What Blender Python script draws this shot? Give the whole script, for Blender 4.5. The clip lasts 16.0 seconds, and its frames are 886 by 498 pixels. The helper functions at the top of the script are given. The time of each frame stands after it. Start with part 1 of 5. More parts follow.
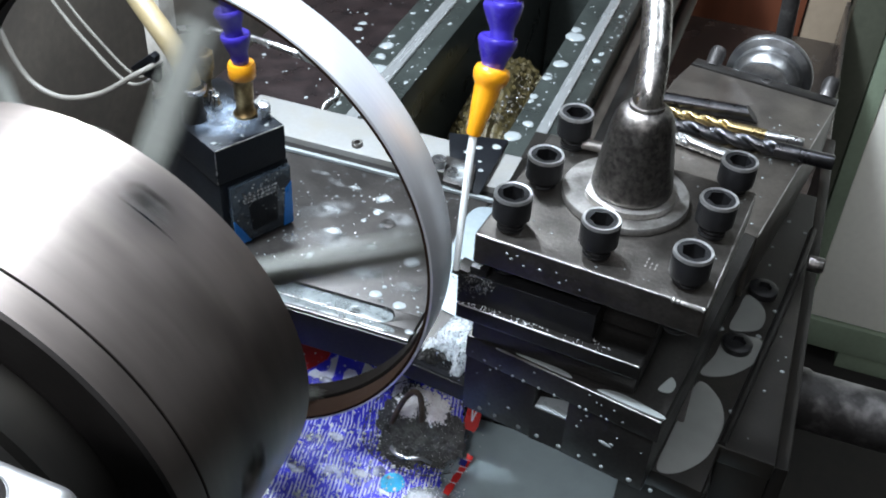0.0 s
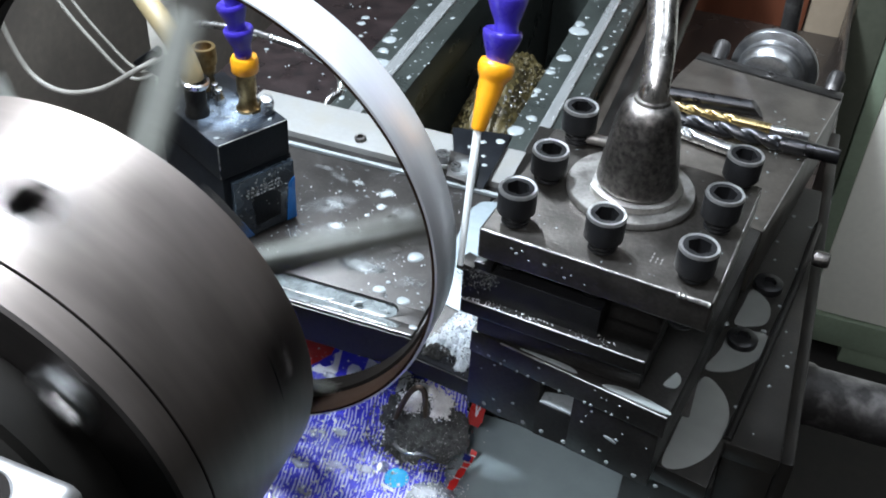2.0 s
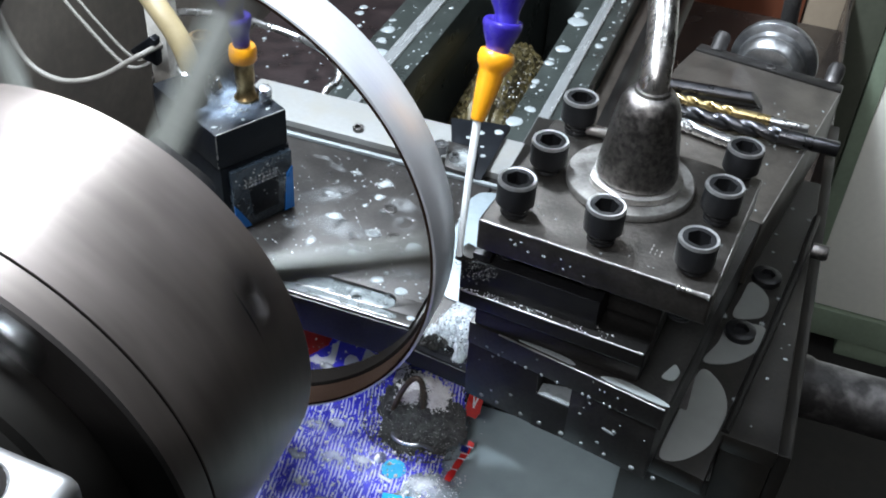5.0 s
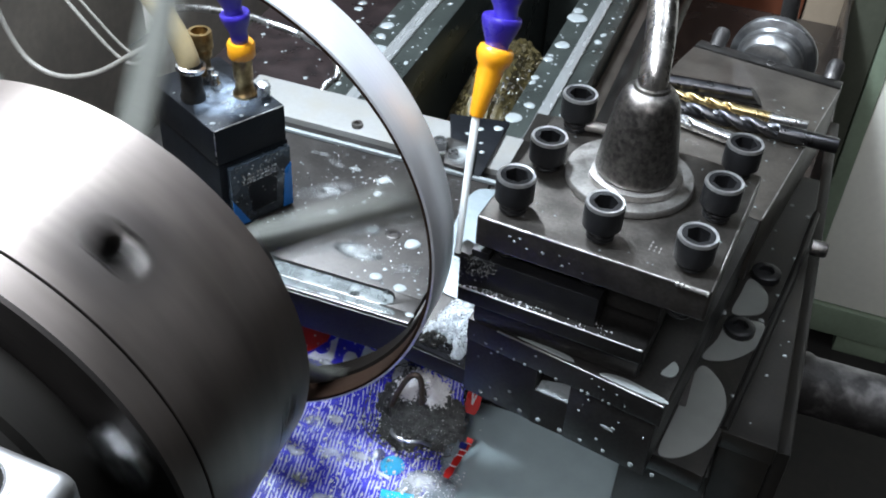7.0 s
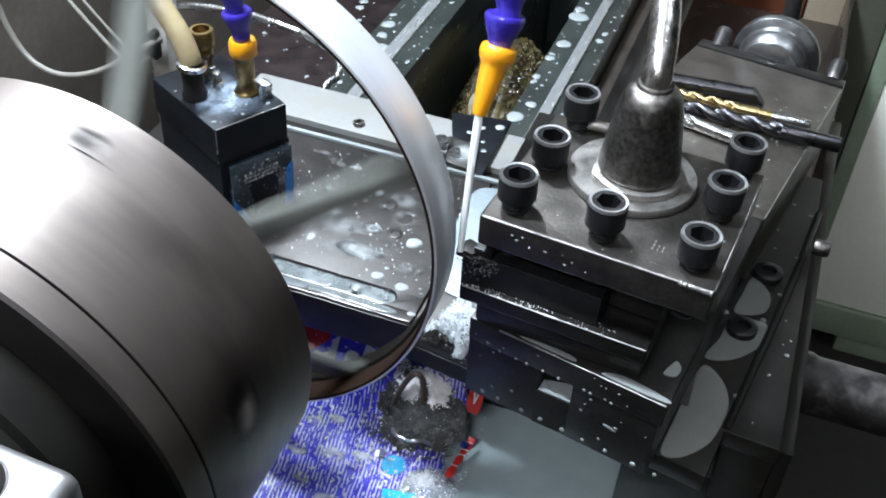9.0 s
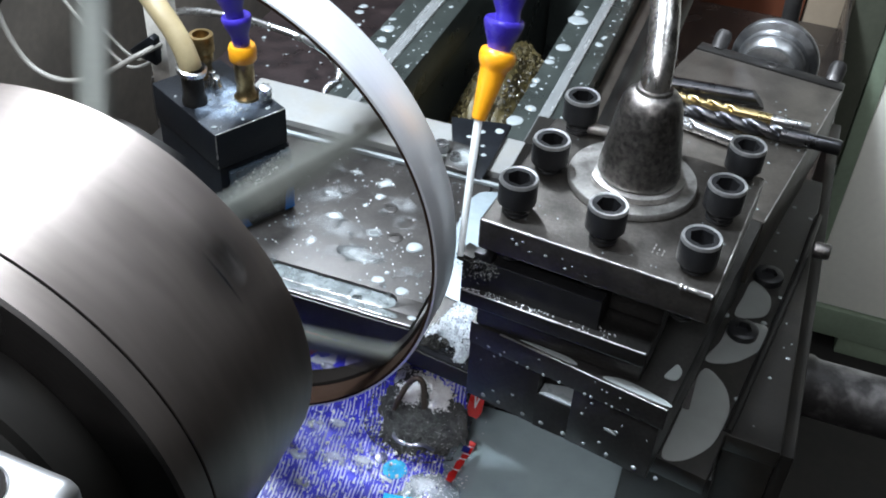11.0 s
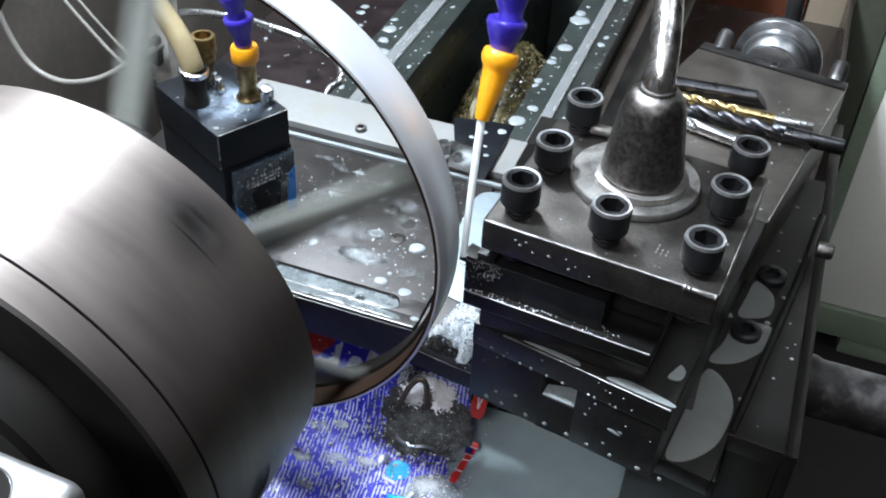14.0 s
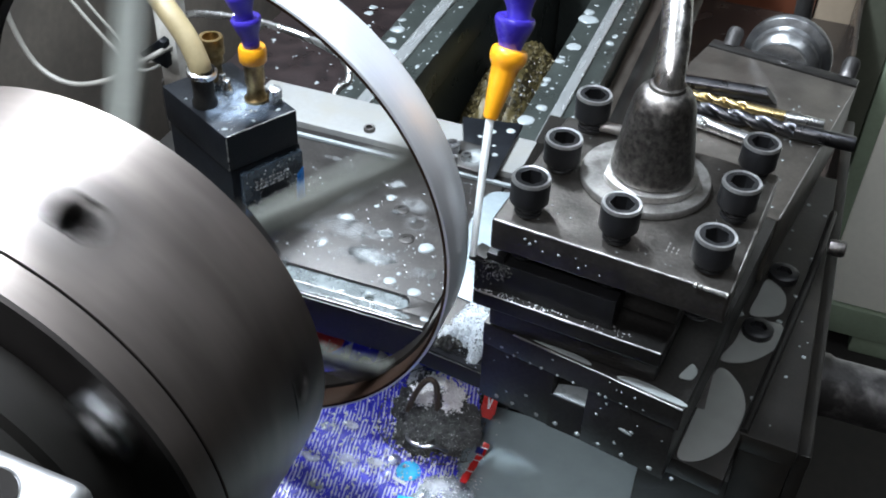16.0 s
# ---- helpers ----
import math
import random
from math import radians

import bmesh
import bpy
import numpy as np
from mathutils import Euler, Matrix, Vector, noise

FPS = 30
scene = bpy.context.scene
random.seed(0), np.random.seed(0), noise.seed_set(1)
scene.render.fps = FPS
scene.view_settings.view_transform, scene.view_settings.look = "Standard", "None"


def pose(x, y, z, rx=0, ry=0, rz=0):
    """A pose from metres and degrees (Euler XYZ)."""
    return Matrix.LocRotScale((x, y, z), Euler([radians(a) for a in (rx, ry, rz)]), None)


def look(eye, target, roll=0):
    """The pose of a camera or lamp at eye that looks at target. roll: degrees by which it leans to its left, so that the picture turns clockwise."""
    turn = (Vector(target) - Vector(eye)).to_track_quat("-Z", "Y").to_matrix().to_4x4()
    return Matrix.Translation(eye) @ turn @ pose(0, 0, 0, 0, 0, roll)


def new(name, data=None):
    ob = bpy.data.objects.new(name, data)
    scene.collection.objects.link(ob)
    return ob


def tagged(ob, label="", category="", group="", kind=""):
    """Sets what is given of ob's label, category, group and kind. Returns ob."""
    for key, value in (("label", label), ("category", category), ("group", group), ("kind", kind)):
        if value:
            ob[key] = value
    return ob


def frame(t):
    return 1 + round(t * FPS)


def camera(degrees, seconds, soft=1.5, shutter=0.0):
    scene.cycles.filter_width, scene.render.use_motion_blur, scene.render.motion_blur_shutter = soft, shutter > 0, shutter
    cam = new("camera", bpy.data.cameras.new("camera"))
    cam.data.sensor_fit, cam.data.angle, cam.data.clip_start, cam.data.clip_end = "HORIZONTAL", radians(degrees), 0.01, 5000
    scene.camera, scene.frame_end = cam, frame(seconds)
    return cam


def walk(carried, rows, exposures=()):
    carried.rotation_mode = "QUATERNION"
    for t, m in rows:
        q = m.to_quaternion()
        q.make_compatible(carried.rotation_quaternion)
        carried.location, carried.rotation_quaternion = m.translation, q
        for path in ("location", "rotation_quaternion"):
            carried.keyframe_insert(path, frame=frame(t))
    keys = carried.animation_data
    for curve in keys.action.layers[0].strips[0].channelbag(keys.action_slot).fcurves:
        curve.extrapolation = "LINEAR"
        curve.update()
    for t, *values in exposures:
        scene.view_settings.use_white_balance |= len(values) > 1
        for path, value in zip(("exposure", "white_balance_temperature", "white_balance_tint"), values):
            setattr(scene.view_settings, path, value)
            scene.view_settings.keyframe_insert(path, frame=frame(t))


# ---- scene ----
# Metal lathe with a ring in a turning chuck, seen from above the headstock.
# y runs along the bed to the tailstock, x to the operator, z up; the spindle's axis is the line x = 0, z = 0.
cam = camera(46.0, 16.0, soft=1.9, shutter=0.62)
PATH = [
    (0, look((0.2429, -0.3311, 0.3090), (0.1202, 0.0380, -0.0052), 3.28)),
    (0.5, look((0.2418, -0.3307, 0.3083), (0.1197, 0.0380, -0.0065), 3.36)),
    (1, look((0.2416, -0.3308, 0.3082), (0.1189, 0.0373, -0.0071), 3.40)),
    (1.5, look((0.2414, -0.3307, 0.3086), (0.1187, 0.0366, -0.0077), 3.32)),
    (2, look((0.2414, -0.3300, 0.3076), (0.1184, 0.0374, -0.0085), 3.17)),
    (2.5, look((0.2414, -0.3305, 0.3084), (0.1185, 0.0363, -0.0085), 3.31)),
    (3, look((0.2413, -0.3300, 0.3078), (0.1196, 0.0364, -0.0098), 3.44)),
    (3.5, look((0.2416, -0.3302, 0.3078), (0.1205, 0.0360, -0.0103), 3.38)),
    (4, look((0.2407, -0.3294, 0.3074), (0.1196, 0.0365, -0.0110), 3.48)),
    (6.5, look((0.2399, -0.3286, 0.3060), (0.1205, 0.0359, -0.0148), 3.71)),
    (7, look((0.2400, -0.3281, 0.3060), (0.1205, 0.0363, -0.0148), 3.69)),
    (7.5, look((0.2392, -0.3285, 0.3059), (0.1199, 0.0362, -0.0146), 3.70)),
    (8, look((0.2391, -0.3281, 0.3057), (0.1195, 0.0366, -0.0147), 3.64)),
    (8.5, look((0.2388, -0.3280, 0.3056), (0.1190, 0.0366, -0.0148), 3.66)),
    (9, look((0.2388, -0.3277, 0.3052), (0.1194, 0.0364, -0.0159), 3.77)),
    (11.5, look((0.2388, -0.3276, 0.3054), (0.1187, 0.0377, -0.0142), 3.50)),
    (12, look((0.2383, -0.3273, 0.3047), (0.1188, 0.0380, -0.0151), 3.66)),
    (12.5, look((0.2384, -0.3275, 0.3052), (0.1195, 0.0375, -0.0151), 3.75)),
    (13, look((0.2379, -0.3275, 0.3052), (0.1197, 0.0378, -0.0152), 3.82)),
    (13.5, look((0.2378, -0.3273, 0.3052), (0.1183, 0.0378, -0.0149), 3.54)),
    (14, look((0.2380, -0.3271, 0.3051), (0.1172, 0.0378, -0.0146), 3.33)),
    (14.5, look((0.2381, -0.3267, 0.3049), (0.1166, 0.0378, -0.0150), 3.17)),
    (15, look((0.2380, -0.3265, 0.3042), (0.1157, 0.0381, -0.0153), 3.03)),
    (15.5, look((0.2377, -0.3255, 0.3026), (0.1138, 0.0384, -0.0170), 2.75)),
    (16, look((0.2378, -0.3260, 0.3033), (0.1126, 0.0376, -0.0162), 2.56)),
]
walk(cam, PATH, exposures=[(0, 0.19), (16, 0.19)])

# ---- world and light ----
world = bpy.data.worlds.new("workshop")
scene.world = world
world.use_nodes = True
world.node_tree.nodes["Background"].inputs[0].default_value = (0.75, 0.85, 1.0, 1)
world.node_tree.nodes["Background"].inputs[1].default_value = 0.15


def area_lamp(name, eye, target, size, size_y, power, colour):
    data = bpy.data.lights.new(name, "AREA")
    data.shape, data.size, data.size_y, data.energy, data.color = "RECTANGLE", size, size_y, power, colour
    ob = new(name, data)
    ob.matrix_world = look(eye, target)
    return ob


area_lamp("machine_lamp", (-0.24, -0.10, 0.86), (0.08, 0.10, -0.05), 0.16, 0.16, 24.0, (0.775, 0.88, 1.0))
area_lamp("rear_lamp", (-0.245, 0.46, 0.84), (0.05, 0.02, -0.05), 0.16, 0.16, 20.0, (0.775, 0.88, 1.0))
# Two unseen fills added overhead to brighten near faces, pan and cupboard.
area_lamp("ceiling_tube", (0.90, 0.10, 1.90), (0.25, 0.35, 0.0), 1.2, 0.25, 11.5, (0.80, 0.89, 1.0))
area_lamp("ceiling_tube", (-0.05, -1.70, 1.90), (0.35, 0.6, -0.2), 1.2, 0.25, 40.0, (0.90, 0.925, 1.0))


# ---- materials ----
def material(name, base, rough=0.5, metal=0.0, vary=0.25, scale=40.0, fine=400.0, bump=0.15, stretch=(1, 1, 1),
             second=None, spots=0.5, coat=0.0, rough_vary=0.12):
    """Two scales of noise on colour and gloss, fine relief. second: colour of blotches that cover the share spots."""
    m = bpy.data.materials.new(name)
    m.use_nodes = True
    nt = m.node_tree
    n, ln = nt.nodes, nt.links
    p = n["Principled BSDF"]
    tc = n.new("ShaderNodeTexCoord")
    mp = n.new("ShaderNodeMapping")
    mp.inputs["Scale"].default_value = stretch
    ln.new(tc.outputs["Object"], mp.inputs["Vector"])
    big, small = n.new("ShaderNodeTexNoise"), n.new("ShaderNodeTexNoise")
    for node, s in ((big, scale), (small, fine)):
        node.inputs["Scale"].default_value = s
        node.inputs["Detail"].default_value = 5.0
        ln.new(mp.outputs["Vector"], node.inputs["Vector"])
    ramp = n.new("ShaderNodeValToRGB")
    lo = [c * (1 - vary) for c in base]
    hi = [min(1.0, c * (1 + vary)) for c in base]
    ramp.color_ramp.elements[0].position, ramp.color_ramp.elements[1].position = 0.3, 0.7
    ramp.color_ramp.elements[0].color, ramp.color_ramp.elements[1].color = (*lo, 1), (*hi, 1)
    mix = n.new("ShaderNodeMix")
    mix.data_type = "FLOAT"
    mix.inputs[0].default_value = 0.4
    ln.new(big.outputs["Fac"], mix.inputs[2])
    ln.new(small.outputs["Fac"], mix.inputs[3])
    ln.new(mix.outputs[0], ramp.inputs["Fac"])
    colour = ramp.outputs["Color"]
    if second:
        blot = n.new("ShaderNodeTexNoise")
        blot.inputs["Scale"].default_value = scale * 1.7
        blot.inputs["Detail"].default_value = 6.0
        ln.new(mp.outputs["Vector"], blot.inputs["Vector"])
        edge = n.new("ShaderNodeValToRGB")
        edge.color_ramp.elements[0].position = 0.66 - 0.4 * spots
        edge.color_ramp.elements[1].position = 0.96 - 0.4 * spots
        ln.new(blot.outputs["Fac"], edge.inputs["Fac"])
        cm = n.new("ShaderNodeMix")
        cm.data_type = "RGBA"
        ln.new(edge.outputs["Color"], cm.inputs[0])
        ln.new(colour, cm.inputs[6])
        cm.inputs[7].default_value = (*second, 1)
        colour = cm.outputs[2]
    ln.new(colour, p.inputs["Base Color"])
    mr = n.new("ShaderNodeMapRange")
    mr.inputs[3].default_value, mr.inputs[4].default_value = max(0.03, rough - rough_vary), min(1.0, rough + rough_vary)
    ln.new(big.outputs["Fac"], mr.inputs[0])
    ln.new(mr.outputs[0], p.inputs["Roughness"])
    p.inputs["Metallic"].default_value = metal
    p.inputs["Coat Weight"].default_value = coat
    p.inputs["Coat Roughness"].default_value = 0.08
    if bump:
        b = n.new("ShaderNodeBump")
        b.inputs["Strength"].default_value = bump
        b.inputs["Distance"].default_value = 0.0006
        ln.new(small.outputs["Fac"], b.inputs["Height"])
        ln.new(b.outputs["Normal"], p.inputs["Normal"])
    return m


def glassy(name, base, rough, transmission, ior=1.33):
    m = material(name, base, rough, 0.0, 0.05, 60, 300, 0.05)
    p = m.node_tree.nodes["Principled BSDF"]
    p.inputs["Transmission Weight"].default_value = transmission
    p.inputs["IOR"].default_value = ior
    return m


def hazy(name, base, rough, thin, thick, soft=True):
    """Milky fluid that lets its ground show through, more so where it is thin."""
    m = material(name, base, rough, 0.0, 0.06, 140, 400, 0.02)
    n, ln = m.node_tree.nodes, m.node_tree.links
    mr = n.new("ShaderNodeMapRange")
    mr.inputs[1].default_value, mr.inputs[2].default_value = 0.35, 0.65
    mr.inputs[3].default_value, mr.inputs[4].default_value = thin, thick
    ln.new(n["Noise Texture"].outputs["Fac"], mr.inputs[0])
    alpha = mr.outputs[0]
    if soft:   # thins out towards the rim of the puddle
        sub, length, fall, mul = (n.new(k) for k in ("ShaderNodeVectorMath", "ShaderNodeVectorMath", "ShaderNodeMapRange", "ShaderNodeMath"))
        sub.operation, length.operation, mul.operation = "MULTIPLY_ADD", "LENGTH", "MULTIPLY"
        sub.inputs[1].default_value, sub.inputs[2].default_value = (2, 2, 0), (-1, -1, 0)
        ln.new(n["Texture Coordinate"].outputs["Generated"], sub.inputs[0])
        ln.new(sub.outputs["Vector"], length.inputs[0])
        fall.interpolation_type = "SMOOTHSTEP"
        for i, v in ((1, 0.25), (2, 0.95), (3, 1.0), (4, 0.05)):
            fall.inputs[i].default_value = v
        ln.new(length.outputs["Value"], fall.inputs[0])
        ln.new(alpha, mul.inputs[0])
        ln.new(fall.outputs[0], mul.inputs[1])
        alpha = mul.outputs[0]
    ln.new(alpha, n["Principled BSDF"].inputs["Alpha"])
    return m


CHUCK_STEEL = material("ground_chuck_steel", (0.226, 0.194, 0.175), 0.46, 1.0, 0.16, 20, 160, 0.03, (0.7, 1.6, 0.7), second=(0.150, 0.128, 0.116), spots=0.5, rough_vary=0.06)
DARK_STEEL = material("dark_oily_steel", (0.034, 0.032, 0.030), 0.38, 0.75, 0.4, 30, 500, 0.16, second=(0.03, 0.029, 0.027), spots=0.45, rough_vary=0.18)
WING_STEEL = material("black_oily_saddle_paint", (0.011, 0.0098, 0.0085), 0.45, 0.0, 0.4, 30, 500, 0.16, second=(0.017, 0.015, 0.012), spots=0.45)
WING_STEEL.node_tree.nodes["Principled BSDF"].inputs["Specular IOR Level"].default_value = 0.22   # dull oily film
PLATE_STEEL = material("worn_toolpost_steel", (0.088, 0.080, 0.072), 0.38, 0.85, 0.4, 45, 500, 0.3, second=(0.055, 0.050, 0.045), spots=0.5)
BLACK_OXIDE = material("black_oxide_steel", (0.016, 0.016, 0.017), 0.34, 0.5, 0.3, 120, 1500, 0.3)
WORN_RIM = material("worn_bright_rim", (0.60, 0.60, 0.60), 0.33, 0.95, 0.3, 200, 1500, 0.2)
HUB_STEEL = material("scuffed_hub_steel", (0.165, 0.153, 0.143), 0.34, 1.0, 0.45, 260, 1800, 0.45, second=(0.075, 0.071, 0.068), spots=0.6)
SHAFT_STEEL = material("dull_dark_shaft_steel", (0.032, 0.030, 0.029), 0.5, 0.7, 0.35, 40, 420, 0.4, second=(0.17, 0.16, 0.155), spots=0.40)
WASHER_STEEL = material("worn_washer_steel", (0.36, 0.345, 0.325), 0.40, 0.9, 0.3, 70, 700, 0.3, second=(0.15, 0.14, 0.13), spots=0.45)
BRIGHT_STEEL = material("bright_turned_steel", (0.52, 0.52, 0.52), 0.27, 1.0, 0.12, 80, 900, 0.08)
RING_STEEL = material("freshly_turned_ring_steel", (0.66, 0.67, 0.69), 0.42, 0.6, 0.06, 60, 900, 0.04, (1, 14, 1))
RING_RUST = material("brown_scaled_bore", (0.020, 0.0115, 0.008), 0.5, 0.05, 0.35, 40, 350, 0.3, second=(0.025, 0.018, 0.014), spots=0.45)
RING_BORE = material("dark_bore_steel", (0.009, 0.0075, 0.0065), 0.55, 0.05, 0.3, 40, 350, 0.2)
MATT_BLACK = material("rough_matt_black", (0.007, 0.007, 0.008), 0.6, 0.0, 0.5, 120, 900, 0.8, second=(0.015, 0.015, 0.016), spots=0.35)
for dull in (RING_RUST, RING_BORE, MATT_BLACK):
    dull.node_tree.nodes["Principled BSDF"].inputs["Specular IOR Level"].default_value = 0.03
BROWN_STEEL = material("oily_brown_slide_steel", (0.095, 0.084, 0.072), 0.40, 0.7, 0.25, 40, 500, 0.25, second=(0.055, 0.049, 0.042), spots=0.45)
SLIDE_STEEL = material("wet_cross_slide_steel", (0.041, 0.037, 0.034), 0.42, 0.55, 0.5, 45, 420, 0.14, second=(0.030, 0.027, 0.025), spots=0.5)
WAY_STEEL = material("ground_way_steel", (0.5, 0.52, 0.52), 0.25, 0.7, 0.15, 30, 500, 0.08, (8, 1, 1))
BED_IRON = material("dark_green_bed_paint", (0.034, 0.040, 0.037), 0.3, 0.2, 0.4, 25, 300, 0.2, second=(0.024, 0.028, 0.026), spots=0.45)
PALE_PAINT = material("pale_grey_machine_paint", (0.17, 0.17, 0.163), 0.55, 0.0, 0.1, 30, 300, 0.12, second=(0.17, 0.163, 0.145), spots=0.5)
VALVE_BLACK = material("black_cast_valve_paint", (0.0024, 0.0032, 0.0048), 0.45, 0.0, 0.35, 60, 500, 0.3, second=(0.0045, 0.0058, 0.008), spots=0.4)
VALVE_BLACK.node_tree.nodes["Principled BSDF"].inputs["Specular IOR Level"].default_value = 0.22   # matt paint
LABEL_GREY = material("dark_label_film", (0.020, 0.028, 0.037), 0.25, 0.0, 0.4, 70, 500, 0.1, second=(0.007, 0.009, 0.011), spots=0.5, coat=0.4)
POST_PAINT = material("pale_scratched_post_paint", (0.48, 0.46, 0.42), 0.5, 0.0, 0.15, 30, 300, 0.12, second=(0.26, 0.235, 0.20), spots=0.5)
VALVE_BLUE = material("blue_plastic_label", (0.01, 0.12, 0.38), 0.3, 0.0, 0.2, 60, 400, 0.1)
BRASS = material("oily_brass", (0.31, 0.22, 0.105), 0.33, 1.0, 0.3, 150, 900, 0.25, second=(0.16, 0.10, 0.04), spots=0.45)
ORANGE = material("orange_nozzle_plastic", (0.80, 0.33, 0.01), 0.35, 0.0, 0.08, 60, 500, 0.05, second=(0.68, 0.25, 0.01), spots=0.3, coat=0.3)
BLUE_PLASTIC = material("violet_blue_hose_plastic", (0.035, 0.022, 0.30), 0.3, 0.0, 0.15, 60, 500, 0.05, coat=0.3)
HOSE_RUBBER = material("yellowed_hose", (0.27, 0.215, 0.118), 0.45, 0.0, 0.15, 40, 400, 0.1, second=(0.23, 0.175, 0.085), spots=0.35, coat=0.2)
CABLE_GREY = material("pale_grey_cable", (0.18, 0.17, 0.15), 0.5, 0.0, 0.1, 60, 400, 0.05)
GUARD_PAINT = material("grimy_back_guard_paint", (0.185, 0.162, 0.137), 0.5, 0.0, 0.25, 6, 120, 0.15, second=(0.115, 0.102, 0.09), spots=0.45)
TRAY_PAINT = material("oily_chip_tray", (0.05, 0.042, 0.038), 0.25, 0.2, 0.4, 20, 200, 0.3, second=(0.09, 0.07, 0.055), spots=0.4)
ADDED_PLATE_BROWN = material("wet_brown_added_plate", (0.020, 0.014, 0.014), 0.3, 0.1, 0.5, 40, 300, 0.3, second=(0.009, 0.0075, 0.008), spots=0.5)
CABINET_CREAM = material("cream_cabinet_paint", (0.92, 0.90, 0.80), 0.5, 0.0, 0.05, 4, 90, 0.05)
CABINET_GREEN = material("green_cabinet_frame_paint", (0.245, 0.30, 0.215), 0.5, 0.0, 0.12, 10, 120, 0.08)
JAMB_OLIVE = material("dark_olive_paint", (0.075, 0.080, 0.058), 0.5, 0.0, 0.2, 10, 120, 0.08)
WOOD_RED = material("red_brown_board", (0.14, 0.044, 0.021), 0.5, 0.0, 0.3, 6, 80, 0.1, (1, 1, 0.15))
BEIGE = material("beige_board", (0.34, 0.27, 0.195), 0.6, 0.0, 0.12, 6, 80, 0.1)
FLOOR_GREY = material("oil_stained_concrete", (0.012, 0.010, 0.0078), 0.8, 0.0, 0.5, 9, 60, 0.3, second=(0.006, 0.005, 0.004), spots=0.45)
WALL_PAINT = material("unseen_dark_wall", (0.15, 0.138, 0.115), 0.7, 0.0, 0.1, 3, 60, 0.15)
CEILING_PAINT = material("ceiling_white", (0.7, 0.7, 0.68), 0.8, 0.0, 0.05, 3, 60, 0.1)
COOLANT = material("milky_coolant", (0.235, 0.258, 0.262), 0.25, 0.0, 0.08, 30, 200, 0.02)
WING_POOL = material("thin_grey_brown_coolant", (0.150, 0.154, 0.146), 0.14, 0.0, 0.12, 14, 90, 0.03, coat=0.5)
POOL = material("thin_milky_coolant", (0.23, 0.25, 0.245), 0.10, 0.0, 0.12, 14, 90, 0.03, coat=0.6)
DROP = material("grey_coolant_drop", (0.17, 0.186, 0.186), 0.12, 0.0, 0.10, 60, 300, 0.02, coat=0.5)
FOAM = material("white_foam_and_swarf", (0.50, 0.54, 0.57), 0.40, 0.0, 0.25, 400, 1800, 0.6, second=(0.22, 0.235, 0.245), spots=0.42)
PAN_COOLANT = material("milky_pan_coolant", (0.34, 0.42, 0.43), 0.12, 0.0, 0.12, 14, 90, 0.03, coat=0.6)
CHIP_GLINT_WHITE = material("white_chips_and_glints", (0.86, 0.86, 0.88), 0.3, 0.0, 0.15, 200, 900, 0.3, coat=0.5)
DIAL_STEEL = material("dull_turned_dial_steel", (0.34, 0.345, 0.35), 0.36, 1.0, 0.2, 90, 700, 0.2, second=(0.2, 0.2, 0.2), spots=0.4)
PINK_FLAKE = material("wet_pinkish_flakes", (0.92, 0.86, 0.86), 0.35, 0.0, 0.2, 200, 900, 0.3, coat=0.4)
HEAP_GREY = material("wet_grey_swarf_mush", (0.105, 0.104, 0.102), 0.38, 0.25, 0.5, 160, 1200, 0.9, second=(0.035, 0.034, 0.033), spots=0.5)
SWARF = material("grey_steel_swarf", (0.075, 0.072, 0.068), 0.33, 0.8, 0.6, 200, 1500, 0.9, second=(0.03, 0.029, 0.027), spots=0.55)
GOLD = material("gold_coated_drill", (0.50, 0.385, 0.19), 0.28, 1.0, 0.15, 120, 900, 0.1)
DRILL_GREY = material("dark_drill_steel", (0.085, 0.085, 0.09), 0.30, 1.0, 0.2, 120, 900, 0.15)
INSERT = material("dark_carbide", (0.030, 0.027, 0.024), 0.4, 0.6, 0.2, 200, 900, 0.1)
WIRE_STEEL = material("rusty_wire", (0.12, 0.09, 0.07), 0.45, 0.7, 0.3, 150, 900, 0.3)
HANDLE_STEEL = material("polished_worn_handle_steel", (0.44, 0.42, 0.40), 0.28, 1.0, 0.4, 150, 1200, 0.2, (1, 1, 0.5), second=(0.10, 0.095, 0.09), spots=0.48)
LEVER_CHROME = material("worn_pale_lever_metal", (0.29, 0.285, 0.28), 0.42, 0.9, 0.15, 30, 300, 0.15)
FOAM.node_tree.nodes["Principled BSDF"].inputs["Subsurface Weight"].default_value = 0.8
FOAM.node_tree.nodes["Principled BSDF"].inputs["Subsurface Radius"].default_value = (1.0, 1.0, 1.0)
FOAM.node_tree.nodes["Principled BSDF"].inputs["Subsurface Scale"].default_value = 0.02
WET = glassy("clear_milky_drop", (0.86, 0.89, 0.89), 0.03, 0.93)
HAZE = hazy("milky_haze_film", (0.26, 0.265, 0.265), 0.25, 0.03, 0.25)
MILK = hazy("milky_coolant_film", (0.33, 0.35, 0.35), 0.3, 0.40, 0.80)
BAG_MILK = hazy("milky_bag_film", (0.86, 0.88, 0.93), 0.4, 0.2, 0.72)
SCUM = hazy("grey_foamy_scum", (0.22, 0.25, 0.27), 0.35, 0.45, 0.95, False)
FILM = hazy("bluish_coolant_film", (0.24, 0.30, 0.38), 0.35, 0.10, 0.55)
TROUGH = hazy("trough_coolant", (0.19, 0.212, 0.214), 0.16, 0.5, 0.9, False)
STREAM = glassy("coolant_stream", (0.90, 0.93, 0.93), 0.12, 0.35)


